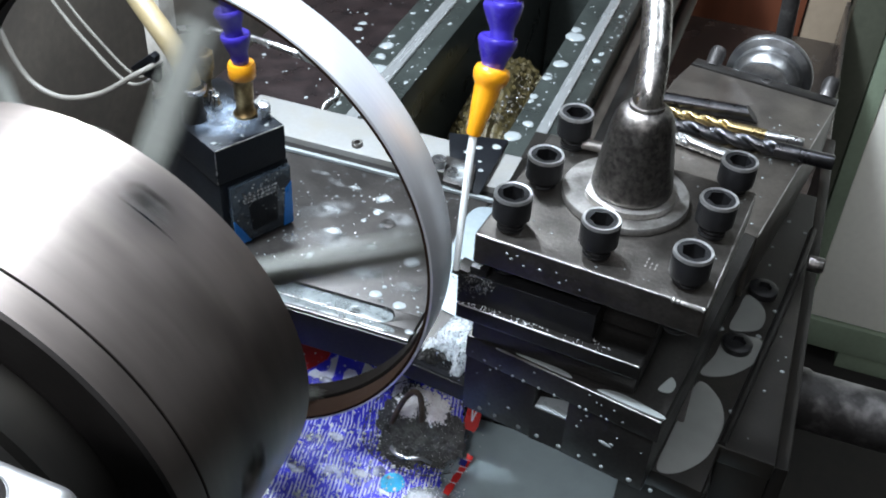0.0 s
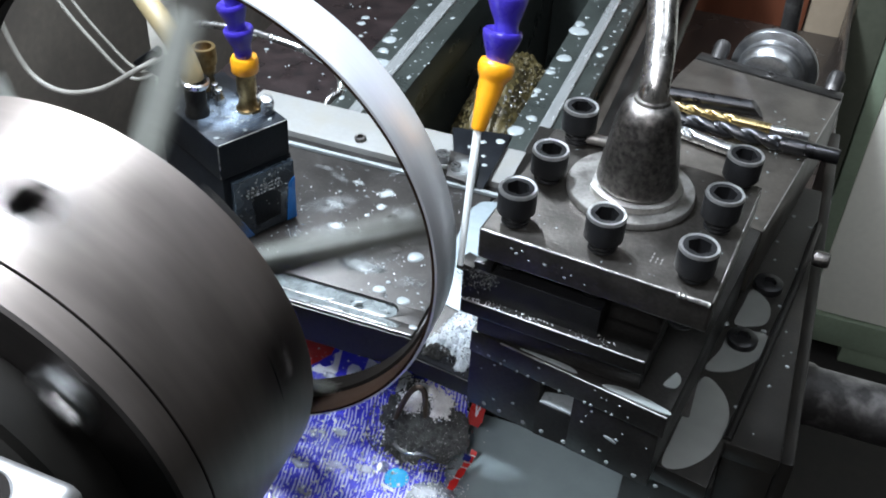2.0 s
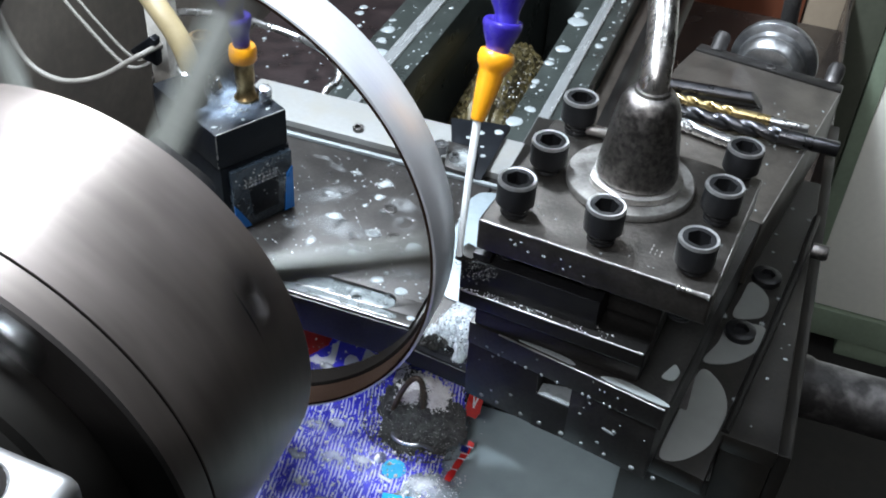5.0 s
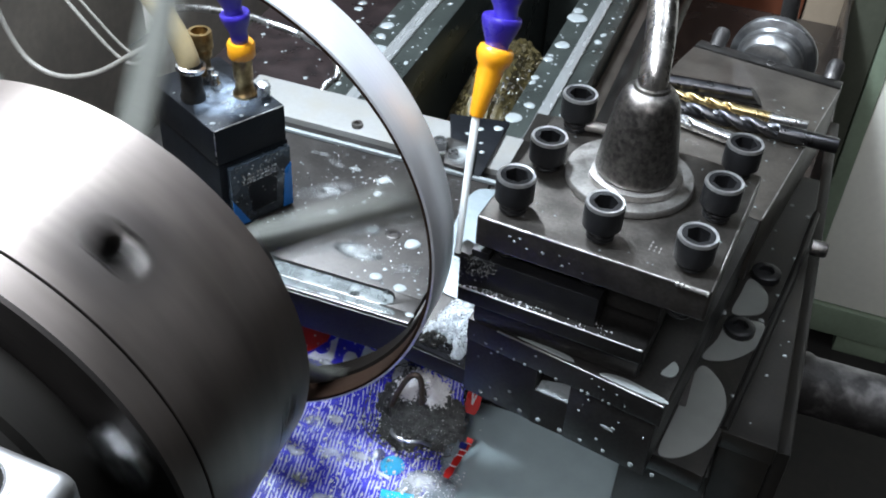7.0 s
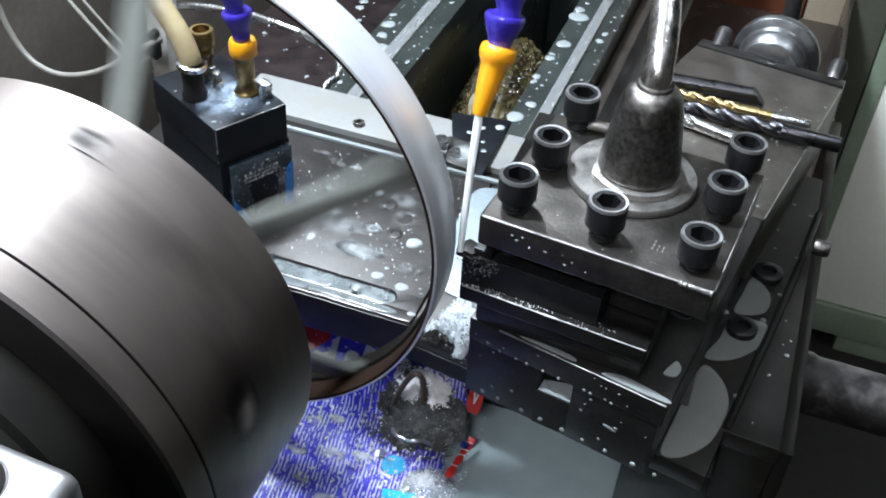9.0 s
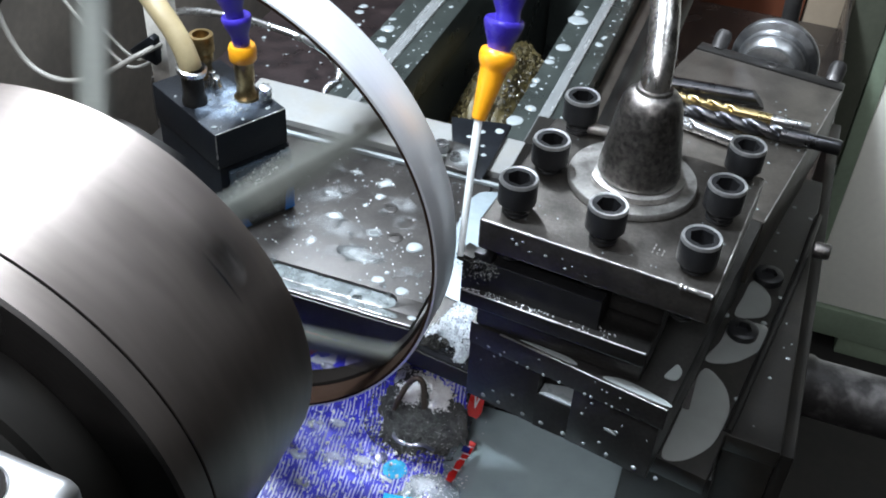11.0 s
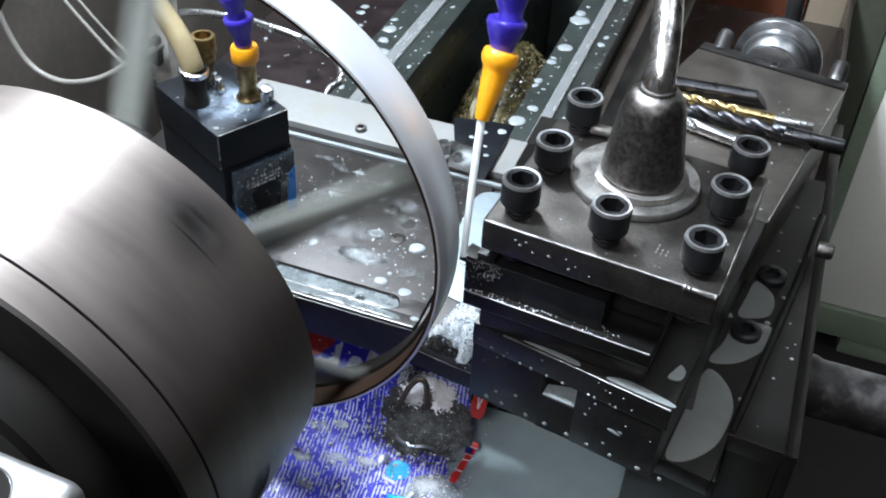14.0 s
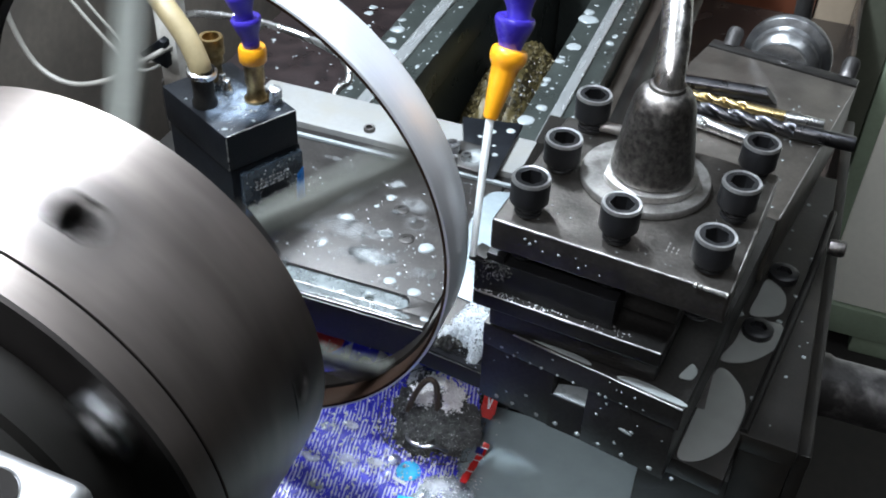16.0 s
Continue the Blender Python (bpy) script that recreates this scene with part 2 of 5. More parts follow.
# ---- mesh helpers ----
def part(name, bm, mat, parent=None, label="", m=None, smooth=40):
    """Links a bmesh as one mesh object, under parent where given."""
    me = bpy.data.meshes.new(name)
    bmesh.ops.recalc_face_normals(bm, faces=bm.faces)
    bm.to_mesh(me)
    bm.free()
    me.materials.append(mat)
    if smooth:
        me.shade_smooth()
        me.set_sharp_from_angle(angle=radians(smooth))
    ob = new(name, me)
    settle(ob, parent, m)
    if label:
        ob["label"] = label
    return ob


PLACED = {}


def settle(ob, parent, m):
    """Puts ob at the world pose m (without m: at its parent's own)."""
    base = PLACED[parent] if parent is not None else Matrix()
    PLACED[ob] = m if m is not None else base
    ob.parent = parent
    ob.matrix_basis = base.inverted() @ PLACED[ob]


def thing(name, label, category, group="", m=None):
    ob = new(name)
    ob.empty_display_size = 0.02
    settle(ob, None, m)
    return tagged(ob, label, category, group)


def box(x0, x1, y0, y1, z0, z1, bevel=0.001, seg=2, bm=None):
    b = bmesh.new()
    bmesh.ops.create_cube(b, size=1)
    bmesh.ops.scale(b, vec=(x1 - x0, y1 - y0, z1 - z0), verts=b.verts)
    bmesh.ops.translate(b, vec=((x0 + x1) / 2, (y0 + y1) / 2, (z0 + z1) / 2), verts=b.verts)
    if bevel:
        bmesh.ops.bevel(b, geom=b.edges[:], offset=bevel, segments=seg, affect="EDGES", profile=0.6)
    return merge(bm, b)


def merge(bm, b):
    if bm is None:
        return b
    me = bpy.data.meshes.new("tmp")
    b.to_mesh(me)
    b.free()
    bm.from_mesh(me)
    bpy.data.meshes.remove(me)
    return bm


def revolve(profile, n=48, m=None, closed=False, bm=None):
    """Turns (radius, height) points about z; radius 0 closes an end. closed: the profile is a ring section."""
    b = bmesh.new()
    rings = []
    for r, h in profile:
        if r <= 1e-7:
            rings.append([b.verts.new((0, 0, h))])
        else:
            rings.append([b.verts.new((r * math.cos(2 * math.pi * i / n), r * math.sin(2 * math.pi * i / n), h)) for i in range(n)])
    pairs = list(zip(rings, rings[1:])) + ([(rings[-1], rings[0])] if closed else [])
    for a, c in pairs:
        for i in range(n):
            j = (i + 1) % n
            if len(a) == 1 and len(c) == 1:
                continue
            if len(a) == 1:
                b.faces.new((a[0], c[i], c[j]))
            elif len(c) == 1:
                b.faces.new((a[i], a[j], c[0]))
            else:
                b.faces.new((a[i], a[j], c[j], c[i]))
    if m is not None:
        b.transform(m)
    return merge(bm, b)


def sweep(points, radius, n=12, bm=None, smooth_steps=0):
    """A tube along points (Catmull-Rom between them where smooth_steps is set); radius is a number or a function of 0..1."""
    pts = [Vector(q) for q in points]
    if smooth_steps:
        fine = []
        ext = [pts[0] * 2 - pts[1]] + pts + [pts[-1] * 2 - pts[-2]]
        for i in range(1, len(ext) - 2):
            p0, p1, p2, p3 = ext[i - 1:i + 3]
            for k in range(smooth_steps):
                t = k / smooth_steps
                fine.append(0.5 * (2 * p1 + (p2 - p0) * t + (2 * p0 - 5 * p1 + 4 * p2 - p3) * t * t + (3 * p1 - p0 - 3 * p2 + p3) * t ** 3))
        pts = fine + [pts[-1]]
    b = bmesh.new()
    rings, side = [], None
    for i, q in enumerate(pts):
        d = (pts[min(i + 1, len(pts) - 1)] - pts[max(i - 1, 0)]).normalized()
        if side is None:
            side = d.orthogonal().normalized()
        side = (side - d * side.dot(d)).normalized()
        up = d.cross(side)
        r = radius(i / (len(pts) - 1)) if callable(radius) else radius
        rings.append([b.verts.new(q + (side * math.cos(2 * math.pi * k / n) + up * math.sin(2 * math.pi * k / n)) * r) for k in range(n)])
    for a, c in zip(rings, rings[1:]):
        for i in range(n):
            b.faces.new((a[i], a[(i + 1) % n], c[(i + 1) % n], c[i]))
    b.faces.new(rings[0][::-1])
    b.faces.new(rings[-1])
    return merge(bm, b)


def extrude_outline(outline, z0, z1, bevel=0.0008, seg=2, bm=None):
    """A prism over an outline of (x, y) points."""
    b = bmesh.new()
    low = [b.verts.new((x, y, z0)) for x, y in outline]
    f = b.faces.new(low)
    up = bmesh.ops.extrude_face_region(b, geom=[f])
    bmesh.ops.translate(b, vec=(0, 0, z1 - z0), verts=[v for v in up["geom"] if isinstance(v, bmesh.types.BMVert)])
    bmesh.ops.recalc_face_normals(b, faces=b.faces)
    if bevel:
        bmesh.ops.bevel(b, geom=b.edges[:], offset=bevel, segments=seg, affect="EDGES", profile=0.6)
    return merge(bm, b)


def blob_outline(rx, ry, n, rng, rough=0.12):
    ph = [rng.uniform(0, 6.28) for _ in range(4)]
    out = []
    for i in range(n):
        a = 2 * math.pi * i / n
        k = 1 + rough * (math.sin(2 * a + ph[0]) + 0.6 * math.sin(3 * a + ph[1]) + 0.4 * math.sin(5 * a + ph[2]))
        out.append((rx * k * math.cos(a), ry * k * math.sin(a)))
    return out


def droplets(name, label, spots, mat, seed=1):
    """Flat lens-shaped drops as one stuff mesh. spots: (pose matrix, rx, ry, height)."""
    rng = random.Random(seed)
    verts, faces = [], []
    for m, rx, ry, h in spots:
        n = 14
        ring0 = blob_outline(rx, ry, n, rng, 0.04 + 9 * min(rx, 0.004))
        base = len(verts)
        for k, z in ((1.0, 0.0), (0.92, 0.6), (0.7, 0.92)):
            for x, y in ring0:
                verts.append(m @ Vector((x * k, y * k, h * z)))
        verts.append(m @ Vector((0, 0, h)))
        for r in range(2):
            for i in range(n):
                j = (i + 1) % n
                faces.append((base + r * n + i, base + r * n + j, base + (r + 1) * n + j, base + (r + 1) * n + i))
        for i in range(n):
            faces.append((base + 2 * n + i, base + 2 * n + (i + 1) % n, base + 3 * n))
    me = bpy.data.meshes.new(name)
    me.from_pydata([tuple(v) for v in verts], [], faces)
    me.shade_smooth()
    me.materials.append(mat)
    return tagged(new(name, me), label, "coolant drops", kind="stuff")


def worn_edge(parent, a, b, m=None, r=0.00045, seed=1.0):
    """A thin bright line of bare metal along an edge from a to b, uneven in width."""
    a, b = Vector(a), Vector(b)
    n = 40
    pts = [a.lerp(b, i / n) for i in range(n + 1)]
    bm = sweep(pts, lambda f: r * (0.55 + 0.9 * abs(noise.noise((f * 9, seed, 0.3))) + 0.3 * abs(noise.noise((f * 31, seed, 1.3)))), 8)
    return part("worn_edge", bm, WASHER_STEEL, parent, "bright worn edge", m=m)


ALONG_Y = pose(0, 0, 0, -90)   # turns z to +y
ALONG_X = pose(0, 0, 0, 0, 90)  # turns z to +x


# ---- room ----
def build_room():
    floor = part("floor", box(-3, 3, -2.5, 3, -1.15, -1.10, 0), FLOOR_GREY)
    tagged(floor, "dark oil-stained concrete workshop floor", "floor", kind="structure")
    # Walls out of view, kept dark so that the chuck reflects less light.
    for nm, b in (("wall_north", (-3.1, 3.1, 3.0, 3.1)), ("wall_south", (-3.1, 3.1, -2.6, -2.5)), ("wall_west", (-3.1, -3.0, -2.5, 3.0)), ("wall_east", (3.0, 3.1, -2.5, 3.0))):
        tagged(part(nm, box(*b, -1.15, 1.95, 0), WALL_PAINT), "unseen dark wall closing the room", "wall", kind="structure")
    tagged(part("ceiling", box(-3.1, 3.1, -2.6, 3.1, 1.95, 2.05, 0), CEILING_PAINT), "plain white workshop ceiling", "ceiling", kind="structure")


build_room()


def screw_head(r, h, hexa=0.55, n=32):
    """A socket screw head: chamfered cylinder with a hexagonal recess."""
    b = bmesh.new()
    prof = [(r, 0), (r, h * 0.86), (r * 0.9, h)]
    rings = [[b.verts.new((q * math.cos(2 * math.pi * i / n), q * math.sin(2 * math.pi * i / n), z)) for i in range(n)] for q, z in prof]
    def hexr(i):
        a = (2 * math.pi * i / n) % (math.pi / 3) - math.pi / 6
        return r * hexa * math.cos(math.pi / 6) / math.cos(a)
    for z in (h, h * 0.35):
        rings.append([b.verts.new((hexr(i) * math.cos(2 * math.pi * i / n), hexr(i) * math.sin(2 * math.pi * i / n), z)) for i in range(n)])
    for a, c in zip(rings, rings[1:]):
        for i in range(n):
            b.faces.new((a[i], a[(i + 1) % n], c[(i + 1) % n], c[i]))
    b.faces.new(rings[-1])
    b.faces.new(rings[0][::-1])
    return b


# ---- lathe: bed, carriage, slides ----
def build_bed():
    bed = thing("lathe_bed", "dark painted cast-iron lathe bed with two wet ground ways", "lathe bed")
    for nm, x0, x1, s0, s1 in (("back_rail", -0.112, -0.053, -0.085, -0.073), ("front_rail", 0.050, 0.100, 0.073, 0.083)):
        b = box(x0, x1, -0.45, 1.25, -0.215, -0.172, 0.003)
        box(x0 + 0.008, x1 - 0.008, -0.45, 1.25, -0.45, -0.213, 0.002, bm=b)
        rail = part(nm, b, BED_IRON, bed)
        part("way_strip", box(s0, s1, -0.45, 1.25, -0.175, -0.1685, 0.0012), WAY_STEEL, rail, "pale ground steel way")
    part("feed_rack", box(0.1010, 0.1150, -0.45, 1.25, -0.222, -0.196, 0.002), BROWN_STEEL, bed, "brown oily feed rack")
    for y in (-0.3, 0.25, 0.62, 1.0):
        part("cross_rib", box(-0.06, 0.06, y - 0.012, y + 0.012, -0.45, -0.30, 0.003), BED_IRON, bed)
    part("lead_screw", revolve([(0, 0), (0.011, 0), (0.011, 1.6), (0, 1.6)], 24, pose(0.122, -0.40, -0.205) @ ALONG_Y), DARK_STEEL, bed)
    part("feed_rod", revolve([(0, 0), (0.009, 0), (0.009, 1.6), (0, 1.6)], 24, pose(0.135, -0.40, -0.245) @ ALONG_Y), DARK_STEEL, bed)
    base = thing("chip_tray", "oily dark sheet-metal chip tray under the lathe bed", "chip tray")
    b = box(-0.36, 0.34, -0.5, 1.3, -0.462, -0.452, 0.002)
    part("tray_bottom", b, TRAY_PAINT, base)
    part("tray_rim", box(-0.362, -0.355, -0.5, 1.3, -0.452, -0.435, 0.002), TRAY_PAINT, base)
    # Tray bottom lies in shade here; an added raised plate shows its brown.
    part("back_ledge", box(-0.252, -0.116, 0.365, 0.80, -0.212, -0.205, 0.002), ADDED_PLATE_BROWN, base, "dark brown splashed plate added over the tray")
    part("ledge_leg", box(-0.252, -0.245, 0.370, 0.79, -0.4522, -0.2125, 0.001), TRAY_PAINT, base)
    part("tray_rim", box(0.335, 0.342, -0.5, 1.3, -0.452, -0.38, 0.002), TRAY_PAINT, base)
    stand = thing("machine_stand", "dark painted steel stand carrying the lathe", "machine stand")
    part("cabinet", box(-0.30, 0.25, -0.48, 0.02, -1.10, -0.463, 0.006), BED_IRON, stand)
    part("cabinet", box(-0.30, 0.25, 0.80, 1.28, -1.10, -0.463, 0.006), BED_IRON, stand)


build_bed()


def build_carriage():
    car = thing("carriage", "dark oily lathe carriage saddle riding on the bed ways", "carriage")
    part("saddle", box(-0.16, 0.30, 0.085, 0.262, -0.168, -0.122, 0.003), DARK_STEEL, car)
    part("apron", box(0.205, 0.2983, 0.090, 0.30, -0.40, -0.1505, 0.004), DARK_STEEL, car)
    part("wing", extrude_outline([(0.0985, 0.0460), (0.1402, 0.0400), (0.1500, 0.0370), (0.1782, 0.0305), (0.2129, 0.0245), (0.242, 0.0235), (0.2660, 0.0190), (0.2700, 0.0520), (0.298, 0.0500), (0.298, 0.30), (0.0985, 0.30)], -0.1085, -0.0965, 0.0015), WING_STEEL, car)
    part("wing_skirt", box(0.2705, 0.2975, 0.0530, 0.0900, -0.30, -0.1087, 0.0015), WING_STEEL, car)
    part("wing_skirt", box(0.225, 0.2695, 0.0300, 0.0900, -0.155, -0.1087, 0.0015), WING_STEEL, car)
    for x, y in ((0.2672, 0.1290), (0.2752, 0.1830)):
        part("socket_screw", screw_head(0.0086, 0.0050), BLACK_OXIDE, car, m=pose(x, y, -0.0966))
    part("ridge", sweep([(0.2705, 0.0535, -0.0960), (0.2903, 0.1868, -0.0955), (0.2985, 0.2585, -0.0955)], 0.0022, 8, None, 3), DARK_STEEL, car)
    part("stop_pin", revolve([(0, 0), (0.0045, 0), (0.0050, 0.002), (0.0050, 0.008), (0.0042, 0.0095), (0, 0.0095)], 20, pose(0.2975, 0.215, -0.090) @ ALONG_X), HUB_STEEL, car)
    part("cross_feed_shaft", revolve([(0, 0), (0.0190, 0), (0.0190, 0.006), (0.0175, 0.009), (0.0175, 0.120), (0, 0.120)], 40, pose(0.3060, 0.148, -0.139) @ ALONG_X), SHAFT_STEEL, car, "dark worn steel shaft")
    part("side_strip", box(0.2985, 0.3065, 0.060, 0.40, -0.30, -0.1080, 0.0015), WING_STEEL, car)
    part("cover_screw", screw_head(0.0040, 0.0030), HUB_STEEL, car, m=pose(-0.0111, 0.2293, -0.0966))
    part("rear_cover", box(-0.105, 0.112, 0.220, 0.263, -0.128, -0.0965, 0.0015), PALE_PAINT, car, "pale grey painted cover strip")


build_carriage()


def build_cross_slide():
    cs = thing("cross_slide", "wet steel cross slide splashed with milky coolant", "cross slide")
    part("slide_plate", box(-0.115, 0.0955, 0.081, 0.206, -0.121, -0.0950, 0.0006), SLIDE_STEEL, cs)
    part("slide_plate", box(0.0965, 0.25, 0.060, 0.206, -0.121, -0.0955, 0.0012), SLIDE_STEEL, cs)
    # long slot with a rounded end, its floor under coolant
    part("slot_border", box(-0.115, 0.0955, 0.060, 0.068, -0.121, -0.0950, 0.0006), SLIDE_STEEL, cs)
    arc = [(0.0745 + 0.0065 * math.cos(math.pi * (0.5 - k / 12)), 0.0745 + 0.0065 * math.sin(math.pi * (0.5 - k / 12))) for k in range(13)]
    part("slot_end", extrude_outline([(0.0955, 0.0681), (0.0955, 0.0809)] + arc, -0.121, -0.0950, 0.0003), SLIDE_STEEL, cs)
    part("slot_floor", box(-0.115, 0.0820, 0.0681, 0.0809, -0.119, -0.0990, 0), DARK_STEEL, cs)
    worn_edge(cs, (-0.11, 0.0679, -0.0951), (0.075, 0.0679, -0.0951), r=0.0004, seed=7.0)
    # Thin dark strip added in front so the near face comes out black.
    part("slide_side", box(-0.115, 0.0955, 0.0580, 0.0597, -0.121, -0.0962, 0.0005), DARK_STEEL, cs, "dark strip added over the near side")
    worn_edge(cs, (-0.11, 0.0600, -0.0952), (0.095, 0.0600, -0.0952), r=0.0007)
    worn_edge(cs, (-0.11, 0.2065, -0.0958), (0.095, 0.2065, -0.0958), r=0.0005, seed=2.0)
    part("gib_strip", box(-0.115, 0.112, 0.2065, 0.2195, -0.123, -0.1005, 0.001), DARK_STEEL, cs)
    part("wiper", box(-0.115, 0.112, 0.2005, 0.2035, -0.0951, -0.0925, 0.0005), COOLANT, cs, "strip wet with pale coolant")
    for x, y in ((0.0445, 0.1533), (0.0582, 0.1276)):
        part("cap_screw", screw_head(0.0048, 0.0022), SLIDE_STEEL, cs, m=pose(x, y, -0.0966))
    part("oil_plug", screw_head(0.0046, 0.0016), SLIDE_STEEL, cs, m=pose(0.0585, 0.1433, -0.0966))


build_cross_slide()

COMP = pose(0.2035, 0.012, 0, 0, 0, -8.0)


def build_compound():
    co = thing("compound_slide", "dark oily steel compound slide on the cross slide", "compound slide", m=COMP)
    part("top_slide", extrude_outline([(-0.0665, 0.0060), (0.0365, 0.0004), (0.0365, 0.17), (-0.0665, 0.17)], -0.0595, -0.0455, 0.0010), DARK_STEEL, co)
    worn_edge(co, (-0.050, 0.0054, -0.0457), (0.036, 0.0006, -0.0457), r=0.0005)
    worn_edge(co, (0.0374, 0.162, -0.0452), (0.0443, 0.329, -0.0452), r=0.0006, seed=4.0)
    b = extrude_outline([(-0.0435, 0.165), (0.0375, 0.160), (0.0445, 0.330), (-0.0575, 0.332), (-0.0605, 0.306), (-0.0605, 0.215), (-0.0435, 0.20)], -0.090, -0.0450, 0.001)
    part("rear_block", b, BROWN_STEEL, co)
    # end face of the lower slide with a square pocket in it
    b = extrude_outline([(-0.0660, 0.0066), (-0.0268, 0.0046), (-0.0268, 0.16), (-0.0660, 0.16)], -0.0963, -0.0597, 0.0003)
    extrude_outline([(-0.0090, 0.0037), (0.0345, 0.0013), (0.0345, 0.16), (-0.0090, 0.16)], -0.0963, -0.0597, 0.0003, bm=b)
    box(-0.0270, -0.0088, 0.018, 0.16, -0.0963, -0.0598, 0.0, bm=b)
    box(-0.0270, -0.0088, 0.0042, 0.0185, -0.0963, -0.0735, 0.0, bm=b)
    part("lower_slide", b, DARK_STEEL, co)
    part("end_plate", extrude_outline([(-0.0572, 0.3325), (0.0446, 0.3305), (0.0446, 0.340), (-0.0560, 0.343)], -0.092, -0.0440, 0.001), DARK_STEEL, co)
    dial = part("graduated_dial", revolve([(0, 0), (0.0205, 0), (0.0205, 0.004), (0.0225, 0.006), (0.0240, 0.012), (0.0232, 0.0125), (0.0232, 0.0135), (0.0245, 0.014), (0.0250, 0.020), (0.0300, 0.022), (0.0306, 0.0232), (0.0306, 0.028), (0.0292, 0.029), (0.018, 0.029), (0.018, 0.040), (0.012, 0.042), (0.012, 0.056), (0, 0.056)], 64, pose(-0.0080, 0.3410, -0.0550) @ ALONG_Y), DIAL_STEEL, co, "dull turned steel dial")
    for x in (-0.0440, 0.0360):
        part("lock_stud", revolve([(0, 0), (0.0055, 0), (0.0058, 0.0125), (0.0048, 0.0155), (0, 0.0155)], 20, pose(x, 0.341, -0.0475) @ pose(0, 0, 0, -55)), SHAFT_STEEL, co)
    part("set_screw", screw_head(0.004, 0.0025), SHAFT_STEEL, co, m=COMP @ pose(-0.0045, 0.3365, -0.0458))
    part("crank_arm", sweep([(-0.0080, 0.396, -0.051), (-0.0100, 0.396, -0.022), (-0.0120, 0.398, 0.012), (-0.0140, 0.399, 0.060)], 0.0062, 14, None, 5), SHAFT_STEEL, co, "dull grey crank arm")
    return co


HANDLE_TRACK = [(0.1984, 0.0735, 0.0690), (0.1982, 0.0755, 0.0790), (0.1965, 0.0860, 0.0905), (0.1930, 0.1000, 0.1015), (0.1890, 0.1120, 0.1110), (0.1790, 0.1400, 0.1320), (0.1620, 0.1860, 0.1660)]


def build_tool_post():
    m = pose(0.1986, 0.0610, 0, 0, 0, -5.3)
    tp = thing("tool_post", "dark worn square four-way tool post clamped by socket screws", "tool post", m=m)
    up = pose(0.1983, 0.0660, 0, 0, 0, -4.2)   # the clamp screws' own grid
    hub_at = pose(0.1983, 0.0735, 0)
    part("top_plate", box(-0.0540, 0.0515, -0.0465, 0.0480, 0.0075, 0.0240, 0.0016, 3), PLATE_STEEL, tp)
    worn_edge(tp, (-0.053, -0.0462, 0.0236), (0.050, -0.0462, 0.0236), m, 0.0006)
    worn_edge(tp, (0.036, -0.0462, 0.0232), (0.0505, -0.0462, 0.0228), m, 0.0013, 3.0)
    worn_edge(tp, (0.0512, -0.045, 0.0237), (0.0512, 0.045, 0.0237), m, 0.0005, 5.0)
    for k in range(7):
        part("stamp_mark", box(0.020 + 0.0022 * (k % 3), 0.0206 + 0.0022 * (k % 3), -0.032 + 0.0026 * (k // 3), -0.0306 + 0.0026 * (k // 3), 0.0238, 0.0242, 0), WASHER_STEEL, tp)
    part("core", box(-0.031, 0.031, -0.028, 0.030, -0.018, 0.0075, 0.001), DARK_STEEL, tp)
    part("bottom_plate", box(-0.0600, 0.0310, -0.0480, 0.0480, -0.0275, -0.0185, 0.0012, 3), DARK_STEEL, tp)
    part("base_block", box(-0.0540, 0.0290, -0.0395, 0.0460, -0.0450, -0.0277, 0.0010), DARK_STEEL, tp)
    worn_edge(tp, (-0.059, -0.0478, -0.0188), (0.030, -0.0478, -0.0188), m, 0.0005, 6.0)
    for ix in (-1, 0, 1):
        for iy in (-1, 0, 1):
            if ix == 0 and iy == 0:
                continue
            lift = 0.0015 * math.sin(ix * 2.1 + iy * 3.7)
            at = up @ pose(ix * 0.0405 + iy * 0.0015, iy * 0.0382, 0.0300 + lift)
            bolt = part("clamp_screw", screw_head(0.0087, 0.0118, 0.62), BLACK_OXIDE, tp, "black oxide socket head screw", m=at @ pose(0, 0, 0, 0, 0, 23 * ix + 41 * iy))
            part("rim", revolve([(0.0085, 0.0106), (0.00873, 0.0107), (0.0083, 0.0121), (0.0072, 0.0120), (0.0070, 0.0116)], 40), WORN_RIM, bolt, "bright worn rim", m=at)
            part("thread", revolve([(0, -0.031)] + [(0.0058 + 0.0005 * (k % 2), -0.031 + 0.001 * k) for k in range(32)] + [(0, 0.0005)], 24), BLACK_OXIDE, bolt, m=at)
    part("washer", revolve([(0, 0), (0.0294, 0), (0.0298, 0.0004), (0.0298, 0.0032), (0.0293, 0.0038), (0, 0.0038)], 64), WASHER_STEEL, tp, "bright steel washer", m=hub_at @ pose(-0.0018, 0.0004, 0.0241))
    collar = [(0.0219 * math.cos(a), 0.0219 * math.sin(a)) for a in [radians(-150 + 300 * k / 40) for k in range(41)]]
    part("collar", extrude_outline(collar, 0.0280, 0.0312, 0.0006, 2), WASHER_STEEL, tp, "worn steel collar with a flat", m=hub_at)
